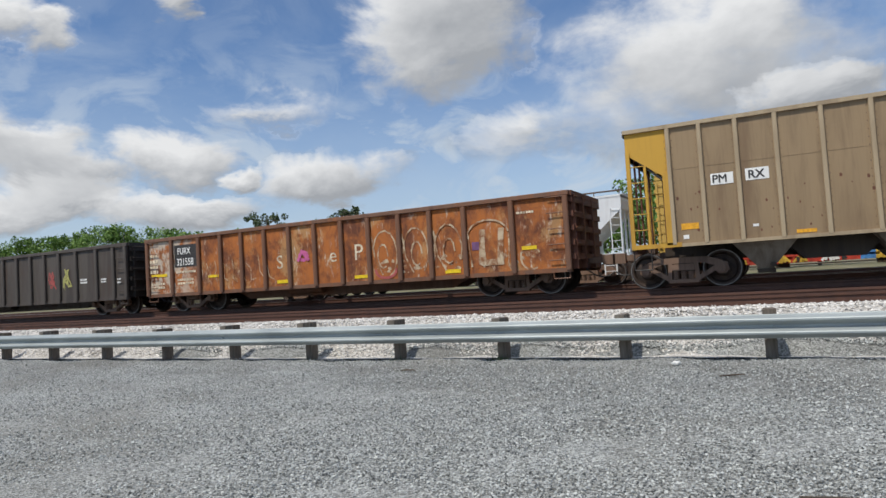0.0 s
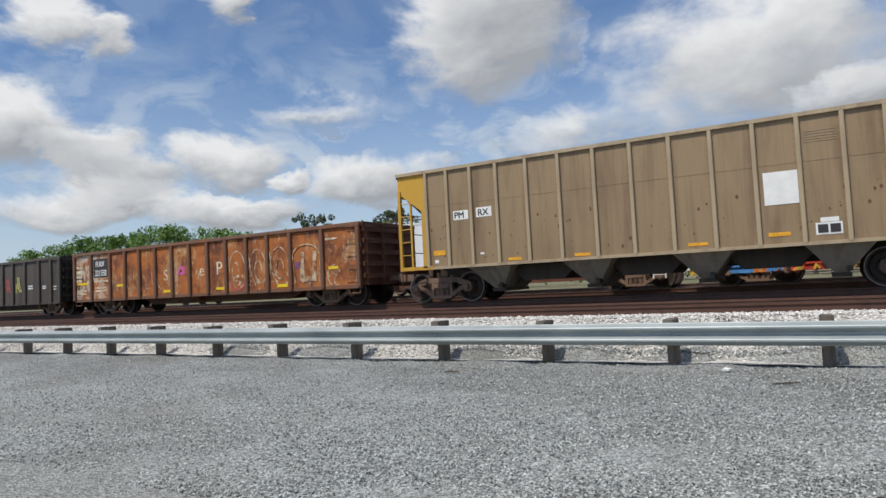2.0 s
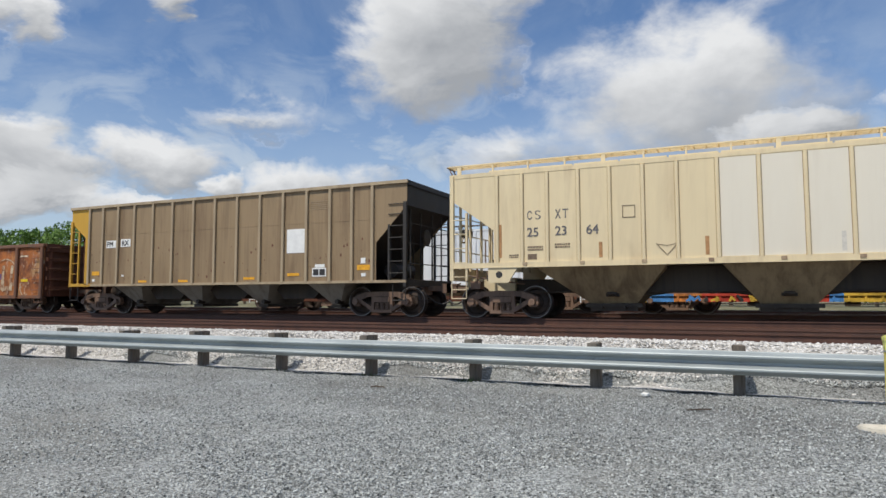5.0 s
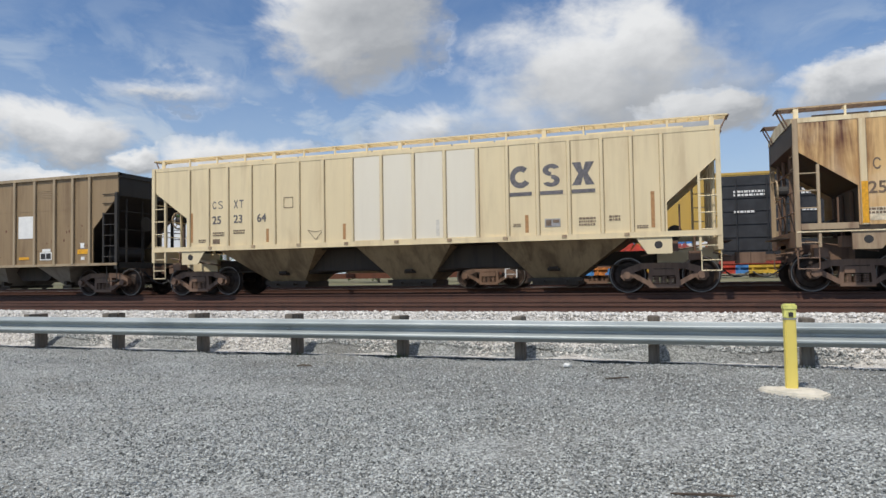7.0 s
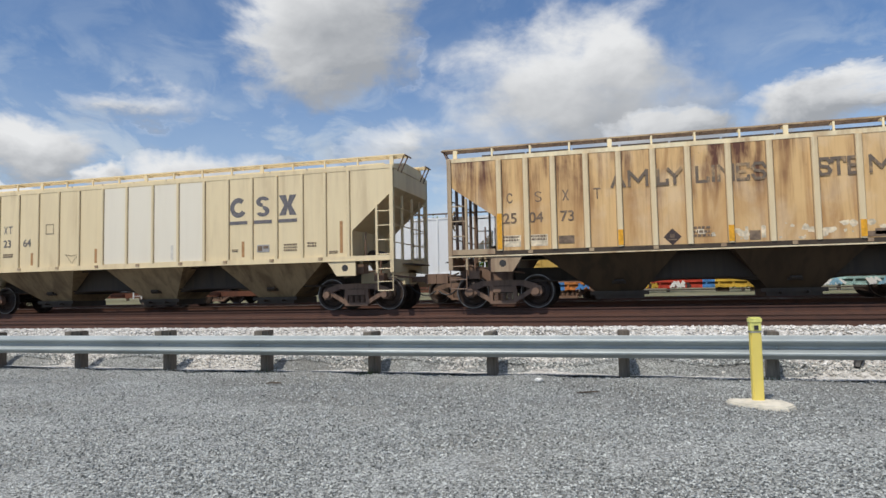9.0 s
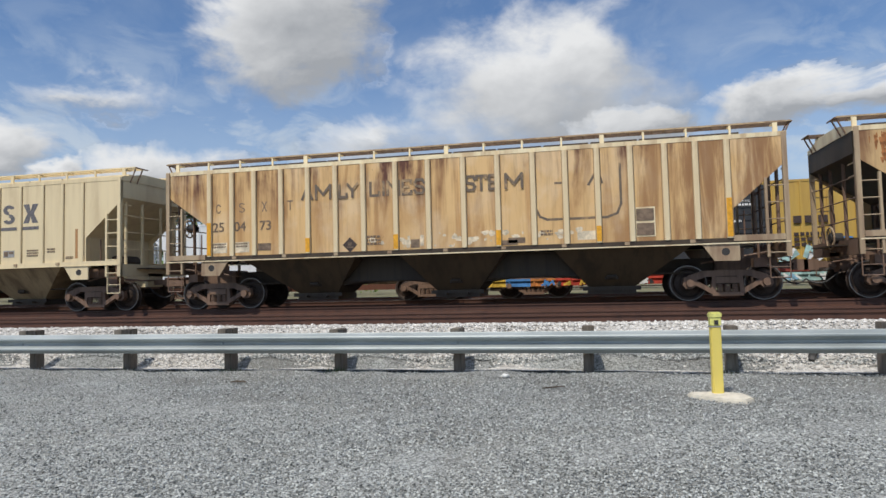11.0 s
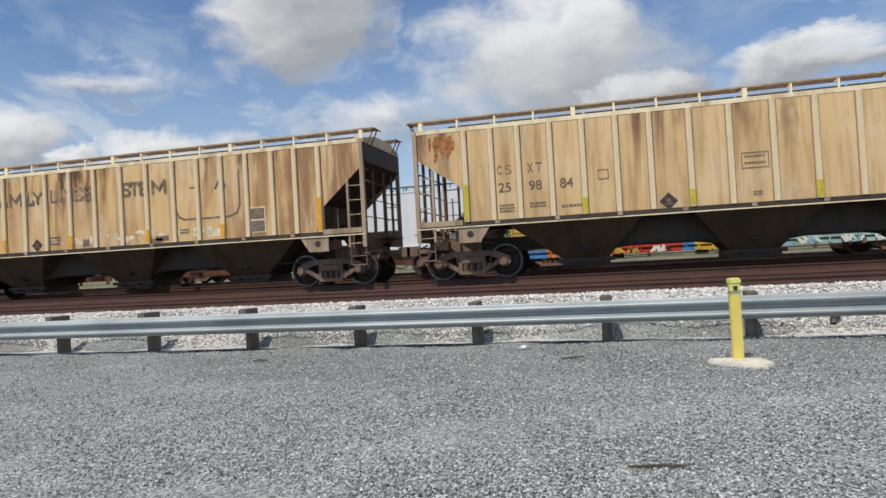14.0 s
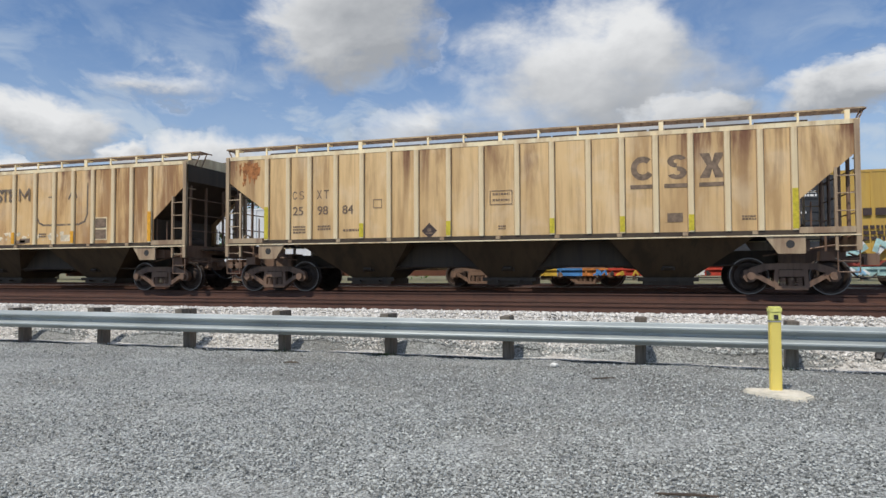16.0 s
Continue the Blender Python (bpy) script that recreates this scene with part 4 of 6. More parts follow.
def emblem(car, x, z, s, m, gap, y):
    """Three big plain shapes over underlines."""
    bm = B()
    n = 22
    for i in range(n - 5):                                   # an open ring
        a0, a1 = radians(48 + i * 360 / n), radians(48 + (i + 1) * 360 / n)
        q = [(0.25, a0), (0.50, a0), (0.50, a1), (0.25, a1)]
        bm.faces.new([bm.verts.new((x + s * r * 0.95 * math.cos(a), y, z + s * (0.5 + r * math.sin(a)))) for r, a in q])
    part("emblem", bm, m, car, "large dark block emblem")
    bm = B()
    for zz, a, b in ((0.5 + 0.24, 20, 270), (0.5 - 0.24, -160, 90)):   # two stacked arcs
        for i in range(12):
            a0, a1 = radians(a + (b - a) * i / 12), radians(a + (b - a) * (i + 1) / 12)
            q = [(0.10, a0), (0.30, a0), (0.30, a1), (0.10, a1)]
            bm.faces.new([bm.verts.new((x + gap + s * r * 1.25 * math.cos(t), y - 0.001, z + s * (zz + r * math.sin(t) * 0.88))) for r, t in q])
    part("emblem", bm, m, car, "large dark block emblem")
    bm = B()
    for sx in (-1, 1):                                       # two wedges that meet
        bm.faces.new([bm.verts.new((x + 2 * gap + s * u * 1.0, y, z + s * v)) for u, v in ((sx * 0.48, 0.0), (sx * 0.10, 0.0), (0, 0.36), (0, 0.64), (sx * 0.10, 1.0), (sx * 0.48, 1.0), (sx * 0.2, 0.5))])
    e = part("emblem", bm, m, car, "large dark block emblem")
    bars([(x + gap * i - 0.5 * s, x + gap * i + 0.5 * s, z - 0.34 * s, z - 0.18 * s) for i in range(3)], y, m, car, "emblem_underline")
    return e


def mark(car, items, z, h, m, y):
    """A short owner's code, drawn as plain open shapes: ring, block, wedge, tee."""
    bm = B()

    def q(pts):
        bm.faces.new([bm.verts.new((px, y, pz)) for px, pz in pts])
    for kind, x in items:
        w = h * 0.62
        if kind == "s":
            for zz, a, b in ((0.74, 20, 270), (0.26, -160, 90)):
                for i in range(9):
                    a0, a1 = radians(a + (b - a) * i / 9), radians(a + (b - a) * (i + 1) / 9)
                    q([(x + w / 2 + h * r * 1.2 * math.cos(t), z + h * (zz + r * math.sin(t) * 0.9)) for r, t in ((0.17, a0), (0.28, a0), (0.28, a1), (0.17, a1))])
        elif kind == "o":
            for i in range(12):
                if kind == "o" and i in (0, 11):
                    continue
                a0, a1 = 2 * math.pi * i / 12, 2 * math.pi * (i + 1) / 12
                q([(x + w / 2 + r * w * math.cos(a), z + h / 2 + r * h * math.sin(a)) for r, a in ((0.34, a0), (0.5, a0), (0.5, a1), (0.34, a1))])
        elif kind == "x":
            for sx in (0, 1):
                q([(x + abs(sx - u) * w, z + v * h) for u, v in ((0, 0), (0.22, 0), (1, 1), (0.78, 1))])
                y -= 0.0006
        else:
            q([(x, z + 0.85 * h), (x + w, z + 0.85 * h), (x + w, z + h), (x, z + h)])
            q([(x + 0.42 * w, z), (x + 0.6 * w, z), (x + 0.6 * w, z + 0.85 * h), (x + 0.42 * w, z + 0.85 * h)])
    ob = part("owner_mark", bm, m, car)
    ob["kind"] = "stuff"
    return ob


def diamond(car, x, z, r, y):
    bm = B()
    bm.faces.new([bm.verts.new((x + a, y, z + b)) for a, b in ((0, -r), (r, 0), (0, r), (-r, 0))])
    p = part("placard", bm, M["placard"], car, "dark diamond placard")
    bars([(x - 0.06, x + 0.05, z - 0.02, z + 0.07), (x - 0.1, x + 0.1, z - 0.08, z - 0.05)], y - 0.002, M["ghost"], p, "placard_mark")


M["placard"] = plain("dark placard", (0.055, 0.035, 0.03), 0.6, 0, 0.2, 9)


def tan_car():
    car, wheels, xs = covered_hopper("tan three-bay covered hopper with dark block emblem", M["tan"], M["tan"], M["under_tan"], M["stripe_old"], (), "tan", M["under_tan"])
    rng = random.Random(5)
    y = FACE - 0.004
    for x, z0, z1 in ((-6.88, 1.66, 2.57), (-4.16, 1.60, 2.0), (-1.62, 1.60, 2.05), (3.66, 1.61, 2.07), (6.80, 1.63, 2.53)):
        part("reflective_stripe", box(B(), x - 0.045, x + 0.045, FACE - 0.006, FACE, z0, z1), M["stripe_old"], car, "faded strip of reflective tape")
    part("reflective_stripe", box(B(), 1.16, 1.25, FACE - 0.008, FACE, 1.61, 2.05), M["stripe_white"], car, "faded strip of reflective tape")
    # fresh repaint over four panels
    for i in range(7, 11):
        part("repainted_panel", box(B(), xs[i] + 0.05, xs[i + 1] - 0.05, FACE - 0.003, FACE, 1.55, 3.92), M["fresh"], car, "fresher pale paint patch")
    mark(car, (("o", -6.11), ("s", -5.89), ("x", -5.34), ("t", -5.14)), 2.66, 0.25, M["navy"], y)
    for txt, x, z in (("25", -6.12, 2.21), ("23", -5.35, 2.22), ("64", -4.53, 2.22)):
        lettering(txt, 0.34, x, y, z, M["navy"], car, "", 0.98)
    emblem(car, 3.51, 2.78, 0.59, M["navy"], 0.81, y)
    stencils(car, [(-6.1, 1.95, 0.42, 2, 0.045), (-5.35, 2.0, 0.4, 2, 0.045), (-6.62, 1.74, 0.26, 2, 0.035), (5.0, 1.95, 0.42, 3, 0.05), (5.75, 1.97, 0.28, 2, 0.05), (6.42, 1.70, 0.26, 2, 0.03), (3.3, 1.85, 0.2, 2, 0.03)], y, M["ghost"], rng)
    bars([(-6.1, -5.85, 1.60, 1.74)], y, M["ghost"], car)
    bars([(4.13, 4.53, 1.74, 1.95)], y, M["panel_grey"], car, "data_panel")
    bars([(4.16, 4.30, 1.77, 1.92), (4.34, 4.50, 1.84, 1.92)], y - 0.008, M["ghost"], car)
    bm = B()
    stroke(bm, [(xs[4] + 0.32, 2.6), (xs[4] + 0.62, 2.6), (xs[4] + 0.62, 2.9), (xs[4] + 0.32, 2.9), (xs[4] + 0.32, 2.6)], 0.018, y)
    part("stencil_outline", bm, M["ghost"], car)
    bm = B()
    stroke(bm, [(xs[5] + 0.55, 1.62), (xs[5] + 0.8, 1.9), (xs[5] + 0.55, 1.85), (xs[5] + 0.3, 1.9), (xs[5] + 0.55, 1.62)], 0.015, y)
    part("stencil_outline", bm, M["ghost"], car)
    return car, wheels


M["panel_grey"] = plain("grey data panel", (0.34, 0.33, 0.32), 0.6, 0, 0.15, 9)


def lines_car():
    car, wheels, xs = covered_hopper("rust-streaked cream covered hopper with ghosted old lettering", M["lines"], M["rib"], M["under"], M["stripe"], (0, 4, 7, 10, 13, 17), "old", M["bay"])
    rng = random.Random(8)
    y = FACE - 0.004
    mark(car, (("o", -6.77), ("s", -6.03), ("x", -5.33), ("t", -4.54)), 2.76, 0.28, M["ghost"], y)
    for txt, x in (("25", -6.88), ("04", -6.2), ("73", -5.4)):
        lettering(txt, 0.38, x, y, 2.24, M["ghost"], car, "", 1.0)
    # ghosts of big old letters as heavy plain strokes
    shapes = {
        "peak": [[(0, 0), (0.5, 1), (1, 0)], [(0.2, 0.34), (0.8, 0.34)]],
        "double": [[(0, 0), (0, 1), (0.5, 0.3), (1, 1), (1, 0)]],
        "post": [[(0.5, 0), (0.5, 1)]],
        "foot": [[(0.1, 1), (0.1, 0), (1, 0), (1, 0.25)]],
        "fork": [[(0, 1), (0.5, 0.5), (1, 1)], [(0.5, 0.5), (0.5, 0)]],
        "slant": [[(0, 0), (0, 1), (1, 0), (1, 1)]],
        "comb": [[(1, 0.8), (1, 1), (0.1, 1), (0.1, 0), (1, 0), (1, 0.2)], [(0.1, 0.5), (0.7, 0.5)]],
        "curl": [[(1, 0.75), (0.8, 1), (0.2, 1), (0, 0.75), (0.2, 0.55), (0.8, 0.45), (1, 0.25), (0.8, 0), (0.2, 0), (0, 0.25)]],
        "cross": [[(0.5, 0), (0.5, 1)], [(0, 0.8), (0, 1), (1, 1), (1, 0.8)]]}
    for kind, x, w in (("peak", -4.08, 0.30), ("double", -3.66, 0.42), ("post", -3.18, 0.2), ("foot", -3.0, 0.24), ("fork", -2.74, 0.30),
                       ("foot", -2.10, 0.28), ("post", -1.80, 0.2), ("slant", -1.58, 0.32), ("comb", -1.18, 0.26), ("curl", -0.83, 0.28),
                       ("curl", 0.58, 0.24), ("cross", 0.86, 0.26), ("comb", 1.18, 0.24), ("double", 1.64, 0.42)):
        bm = B()
        for pts in shapes[kind]:
            stroke(bm, [(x + w * u, 3.04 + 0.36 * v) for u, v in pts], 0.072, y)
        part("faded_letter", bm, M["ghost_soft"], car, "worn dark letter shape")
    bars([(-6.86, -6.42, 1.62, 1.92), (-6.16, -5.72, 1.62, 1.92), (-1.05, -0.98, 1.6, 1.9), (-0.70, -0.60, 1.62, 1.9), (3.42, 3.88, 1.62, 1.84)], y + 0.003, M["spray"], car, "pale_patch", "pale repainted patch", 0.004)
    bars([(-0.96, -0.72, 1.58, 1.80), (1.66, 2.10, 1.60, 1.74)], y, M["ghost"], car)
    bm = B()
    x0, x1 = 2.40, 4.52
    stroke(bm, [(x0, 3.55), (x0, 2.45), (x0 + 0.1, 2.25), (x0 + 0.28, 2.17), (x1 - 0.35, 2.17), (x1 - 0.1, 2.26), (x1, 2.5), (x1, 3.5)], 0.06, y)
    stroke(bm, [(x0 + 0.5, 3.1), (x0 + 0.8, 3.1), (x0 + 0.8, 3.35)], 0.05, y)
    stroke(bm, [(x1 - 0.78, 3.02), (x1 - 0.55, 3.4), (x1 - 0.45, 3.05)], 0.06, y)
    part("faded_emblem", bm, M["ghost_soft"], car, "faded outline emblem")
    diamond(car, -2.69, 1.72, 0.21, y)
    bm = box(B(), 4.84, 5.32, y - 0.003, y, 1.64, 2.38)
    p = part("data_panel", bm, M["rib"], car, "two dark data boxes in a cream frame")
    bars([(4.87, 5.29, 2.04, 2.34), (4.87, 5.29, 1.68, 1.98)], y - 0.008, M["ghost"], p, "data_box")
    stencils(car, [(-6.88, 1.9, 0.42, 2, 0.05), (-6.2, 1.9, 0.45, 2, 0.05), (-2.2, 1.95, 0.4, 3, 0.06), (2.5, 1.9, 0.3, 2, 0.05)], y, M["ghost"], rng)
    bars([(-5.45, -5.05, 1.66, 1.86), (1.4, 1.9, 1.56, 1.68)], y, M["ghost"], car)
    # pale scraped paint along the foot
    bm = B()
    for i in range(46):
        x, z, s = rng.uniform(-2.2, 3.6), rng.uniform(1.58, 1.95), rng.uniform(0.03, 0.14)
        pts = [(x + s * math.cos(t) * rng.uniform(0.4, 1.2), z + 0.7 * s * math.sin(t) * rng.uniform(0.4, 1.2)) for t in [j * 0.9 for j in range(7)]]
        bm.faces.new([bm.verts.new((a, y + 0.002 - 0.0001 * i, b)) for a, b in pts])
    part("scraped_paint", bm, M["spray"], car, "pale flaked paint")["kind"] = "stuff"
    return car, wheels


k = Mat("old faded lettering", 0.8)
M["ghost_soft"] = k.done(k.mix(k.pick(k.noise(3.5, 7, (1, 1, 0.6), 0.7), 0.48, 0.68), (0.15, 0.115, 0.085), (0.50, 0.33, 0.165)))


def cream_car():
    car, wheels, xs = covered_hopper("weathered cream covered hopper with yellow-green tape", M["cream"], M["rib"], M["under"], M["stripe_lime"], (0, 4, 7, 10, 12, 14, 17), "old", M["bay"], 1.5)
    rng = random.Random(18)
    y = FACE - 0.004
    mark(car, (("o", -6.12), ("s", -5.90), ("x", -5.33), ("t", -5.11)), 2.69, 0.25, M["ghost"], y)
    for txt, x in (("25", -6.11), ("98", -5.32), ("84", -4.53)):
        lettering(txt, 0.35, x, y, 2.24, M["ghost"], car, "", 1.0)
    emblem(car, 3.66, 2.83, 0.60, M["ghost"], 0.80, y)
    diamond(car, -1.92, 1.70, 0.22, y)
    stencils(car, [(-6.1, 1.92, 0.4, 3, 0.05), (-5.3, 1.92, 0.4, 2, 0.05), (-4.5, 1.8, 0.5, 1, 0.06), (-0.15, 2.66, 0.45, 1, 0.05), (-0.15, 2.5, 0.45, 1, 0.05), (0.0, 1.8, 0.2, 2, 0.04), (5.9, 1.9, 0.3, 2, 0.04)], y, M["ghost"], rng)
    bars([(4.22, 4.58, 1.78, 2.0)], y, M["ghost"], car, "data_panel")
    bm = B()
    stroke(bm, [(-3.56, 2.38), (-3.32, 2.38), (-3.32, 2.61), (-3.56, 2.61), (-3.56, 2.38)], 0.018, y)
    part("stencil_outline", bm, M["ghost"], car)
    bm = B()
    stroke(bm, [(-0.22, 2.36), (0.37, 2.36), (0.37, 2.72), (-0.22, 2.72), (-0.22, 2.36)], 0.018, y)
    part("stencil_outline", bm, M["ghost"], car)
    bm = B()                                                  # rust bloom at the upper corner
    for i in range(80):
        x = -7.62 + rng.gauss(0, 0.2)
        z = 3.88 - abs(rng.gauss(0, 0.20))
        l, w = rng.uniform(0.05, 0.34), rng.uniform(0.012, 0.05)
        bm.faces.new([bm.verts.new((a, y + 0.003 - 0.00003 * i, b)) for a, b in ((x - w, z), (x + w, z), (x + w * 0.3, z - l), (x - w * 0.4, z - l))])
    part("rust_bloom", bm, M["rust_run"], car, "orange rust patch with runs")
    return car, wheels


def open_hopper():
    car = empty("open_hopper", Matrix(), "grey-brown open-top coal hopper with yellow end", "open hopper", "freight train cars")
    rng = random.Random(4)
    h, W, sill, top = 7.29, 1.58, 1.08, 4.0
    out = [(-h, top), (h, top), (h, 3.30), (h - 1.22, 2.05), (h - 1.22, sill), (-h + 1.30, sill), (-h + 1.30, 2.50), (-h, 3.45)]
    split = -h + 1.0
    for s in (-1, 1):
        part("side_sheet", prism(B(), [(split, top), (h, top), (h, 3.30), (h - 1.04, 2.22), (h - 1.04, sill), (split, sill)], s * (W - 0.04), s * W), M["coal"], car)
        part("end_panel", prism(B(), [(-h, top), (split, top), (split, 2.70), (-h, 3.45)], s * (W - 0.04), s * W), M["yellow_old"], car, "yellow painted end panel")
    # slope sheets, ends, load floor
    # sheets and ends painted near black, with the shade of the ends included
    for a, b, c, d in ((-h + 0.02, 3.45, -h + 2.6, 1.1), (h - 0.02, 3.30, h - 2.4, 1.1)):
        e = 0.06 if a < 0 else -0.06
        bm = B()
        prism(bm, [(a, b), (a + e * 1.2, b), (c + e * 1.2, d), (c, d)], -W + 0.04, W - 0.04)
        part("slope_sheet", bm, M["soot_shade"], car)
    for e in (-1, 1):
        bm = B()
        box(bm, min(e * h, e * (h - 0.06)), max(e * h, e * (h - 0.06)), -W + 0.04, W - 0.04, 3.3, top)
        part("end_sheet", bm, M["soot_shade"], car)
    bm = B()
    prism(bm, [(-h + 0.3, 3.35), (-2.6, 3.75), (0, 3.55), (3.2, 3.8), (h - 0.3, 3.3), (h - 1.8, 2.2), (-h + 2.0, 2.2)], -W + 0.05, W - 0.05)
    part("load", bm, M["bed"], car, "dark heaped load")
    for s in (-1, 1):
        bm = box(B(), -h - 0.03, h + 0.05, s * W - 0.07, s * W + 0.085, top - 0.045, top + 0.05)
        part("top_chord", bm, M["coal_rib"], car, "top chord")
        bm = box(B(), -h + 1.2, h, s * W - 0.06, s * W + 0.06, sill - 0.06, sill + 0.02)
        part("side_sill", bm, M["coal_rib"], car)
    for e in (-1, 1):
        bm = box(B(), min(e * h, e * (h + 0.05)), max(e * h, e * (h + 0.05)), -W, W, top - 0.10, top + 0.045)
        part("top_chord", bm, M["soot_shade"], car)
    n = 14
    xs = [-6.25, -5.52, -4.72, -3.88, -2.95, -2.0, -1.02, -0.05, 0.92, 1.88, 2.82, 3.74, 4.62, 5.42, 6.14]
    me = None
    for i, x in enumerate(xs):
        for s in (-1, 1):
            if me is None:
                bm = box(B(), -0.05, 0.05, -0.07, 0, sill, top - 0.04)
                bmesh.ops.bevel(bm, geom=[e for e in bm.edges if abs(e.verts[0].co.z - e.verts[1].co.z) > 1], offset=0.014, segments=1, affect="EDGES")
                o = part("side_post", bm, M["coal_rib"], car, "riveted side post")
                me = o.data
            else:
                o = mesh_ob("side_post", me, None, car)
            o.location, o.rotation_euler.z = (x, s * W, 0), 0 if s < 0 else math.pi
    bm = B()                                                   # rivets down the posts
    for x in xs[::1]:
        for sx in (-0.085, 0.085):
            for j in range(16):
                z = sill + 0.12 + j * (top - sill - 0.3) / 15
                box(bm, x + sx - 0.010, x + sx + 0.010, -W - 0.008, -W, z - 0.010, z + 0.010)
    for j in range(20):
        z = 1.2 + j * 0.13
        box(bm, h - 1.30, h - 1.28, -W - 0.008, -W, z, z + 0.02) if z < 2.05 else None
    part("rivets", bm, M["truck"], car)["kind"] = "stuff"
    bm = B()
    for i in range(n):                                         # faint lap seam
        box(bm, xs[i] + 0.06, xs[i + 1] - 0.06, -W - 0.006, -W, 2.92, 2.95)
    part("lap_seam", bm, M["coal"], car)
    # end cages
    y = -W
    for s in (-1, 1):
        bm = B()
        box(bm, -h, -h + 0.10, s * W - 0.05, s * W + 0.05, 1.0, 3.5)
        box(bm, split - 0.14, split - 0.004, s * W - 0.06, s * W + 0.03, sill, 2.86)
        box(bm, -h, split + 0.2, s * W - 0.06, s * W + 0.06, sill - 0.06, sill + 0.05)
        box(bm, -h + 0.42, -h + 0.48, s * W - 0.03, s * W + 0.03, sill, 3.1)
        for z in (1.5, 1.9, 2.3, 2.7, 3.1):
            rod(bm, (-h + 0.05, s * (W + 0.03), z), (-h + 0.45, s * (W + 0.03), z), 0.015)
        part("end_cage", bm, M["yellow_old"], car, "grimy yellow ladder and corner posts")
        bm = B()
        box(bm, h - 0.10, h, s * W - 0.05, s * W + 0.05, 0.9, 3.4)
        box(bm, h - 0.62, h - 0.56, s * W - 0.03, s * W + 0.03, sill, 2.75)
        for z in (1.3, 1.65, 2.0, 2.35, 2.7, 3.05, 3.35):
            rod(bm, (h - 0.60, s * (W + 0.03), z), (h - 0.04, s * (W + 0.03), z), 0.016)
        part("end_cage", bm, M["soot_shade"], car, "dark ladder and corner post")
        for e in (-1, 1):
            bm = B()
            for x in (e * (h - 0.04), e * (h - 0.46)):
                rod(bm, (x, s * W, 1.0), (x, s * W, 0.5), 0.016)
            rod(bm, (e * (h - 0.04), s * W, 0.5), (e * (h - 0.46), s * W, 0.5), 0.018)
            part("sill_step", bm, M["soot_shade"], car)
    for e, mm in ((-1, M["rust_dark"]), (1, M["soot_shade"])):
        bm = B()
        box(bm, min(e * h, e * (h - 0.12)), max(e * h, e * (h - 0.12)), -W, W, 0.92, 1.12)
        for yy in (-1.1, -0.4, 0.4, 1.1):
            rod(bm, (e * (h - 0.12), yy, 1.0), (e * (h - 0.12), yy, 3.4), 0.028)
            rod(bm, (e * (h - 0.8), yy, 1.0), (e * (h - 0.8), yy, 2.7), 0.025)
        for z in (1.6, 2.2, 2.8):
            rod(bm, (e * (h - 0.05), -1.4, z), (e * (h - 0.05), 1.4, z), 0.016)
        part("end_frame", bm, mm, car, "end posts and grab irons")
    bm = B()
    rod(bm, (h - 0.9, -0.9, 1.42), (h - 0.9, 0.3, 1.42), 0.24, 14)
    part("air_reservoir", bm, M["soot_shade"], car, "black air reservoir")
    bm = lathe(B(), [(-0.02, 0.22), (0.0, 0.26), (0.02, 0.22)], 16)
    bm.transform(Matrix.Translation((h + 0.14, -0.5, 2.4)) @ Matrix.Rotation(radians(90), 4, "Z"))
    part("brake_wheel", bm, M["soot_shade"], car)
    # chutes
    for i in range(4):
        c = -4.3 + 2.9 * i
        bm = frustum(B(), (c - 0.13, c + 0.13, -0.85, 0.85), (c - 0.70, c + 0.70, -W + 0.12, W - 0.12), 0.36, sill - 0.05)
        chute = part("chute", bm, M["chute"], car, "dusty grey discharge chute")
        bm = box(B(), c - 0.20, c + 0.20, -0.9, 0.9, 0.27, 0.37)
        rod(bm, (c + 0.16, -1.12, 0.46), (c + 0.16, -0.8, 0.46), 0.07, 8)
        part("chute_door", bm, M["under"], chute)
    # dark fill between the chutes; its colour stands for the shade there
    for c in (-2.85, 0.05, 2.95):
        part("inner_slope", prism(B(), [(c - 1.1, sill - 0.03), (c + 1.1, sill - 0.03), (c + 0.6, 0.55), (c - 0.6, 0.55)], -0.9, 0.9), M["under"], car)
    bm = box(B(), -h + 0.6, h - 0.6, -0.2, 0.2, 0.66, 1.08)
    part("centre_sill", bm, M["under"], car)
    bm = box(B(), -h + 1.3, h - 1.3, -W + 0.14, W - 0.14, sill - 0.03, sill + 0.02)
    part("floor_sheet", bm, M["under"], car)
    # paint
    yy = -W - 0.004
    bars([(-5.34, -4.84, 2.44, 2.71)], yy, M["white"], car, "sign_patch", "white patch under black letters")
    bars([(-4.58, -4.08, 2.46, 2.74)], yy, M["white"], car, "sign_patch", "white patch under black letters")
    lettering("PM", 0.27, -5.31, yy - 0.008, 2.485, M["black"], car, "", 0.98, 0.003, 0.005)
    lettering("RX", 0.27, -4.53, yy - 0.008, 2.505, M["black"], car, "", 1.0, 0.003, 0.005)
    bars([(2.97, 3.68, 2.0, 2.76)], yy, M["white"], car, "sign_patch", "plain white painted square")
    bars([(3.96, 4.48, 1.24, 1.51), (4.06, 4.42, 1.52, 1.62)], yy, M["white"], car, "data_panel")
    bars([(4.0, 4.20, 1.28, 1.47), (4.24, 4.44, 1.28, 1.47)], yy - 0.008, M["black"], car)
    bars([(-3.62, -3.22, 1.14, 1.22), (-1.68, -1.24, 1.13, 1.21), (1.22, 1.68, 1.18, 1.26), (3.0, 3.46, 1.27, 1.36)], yy, M["stripe"], car, "reflective_stripe")
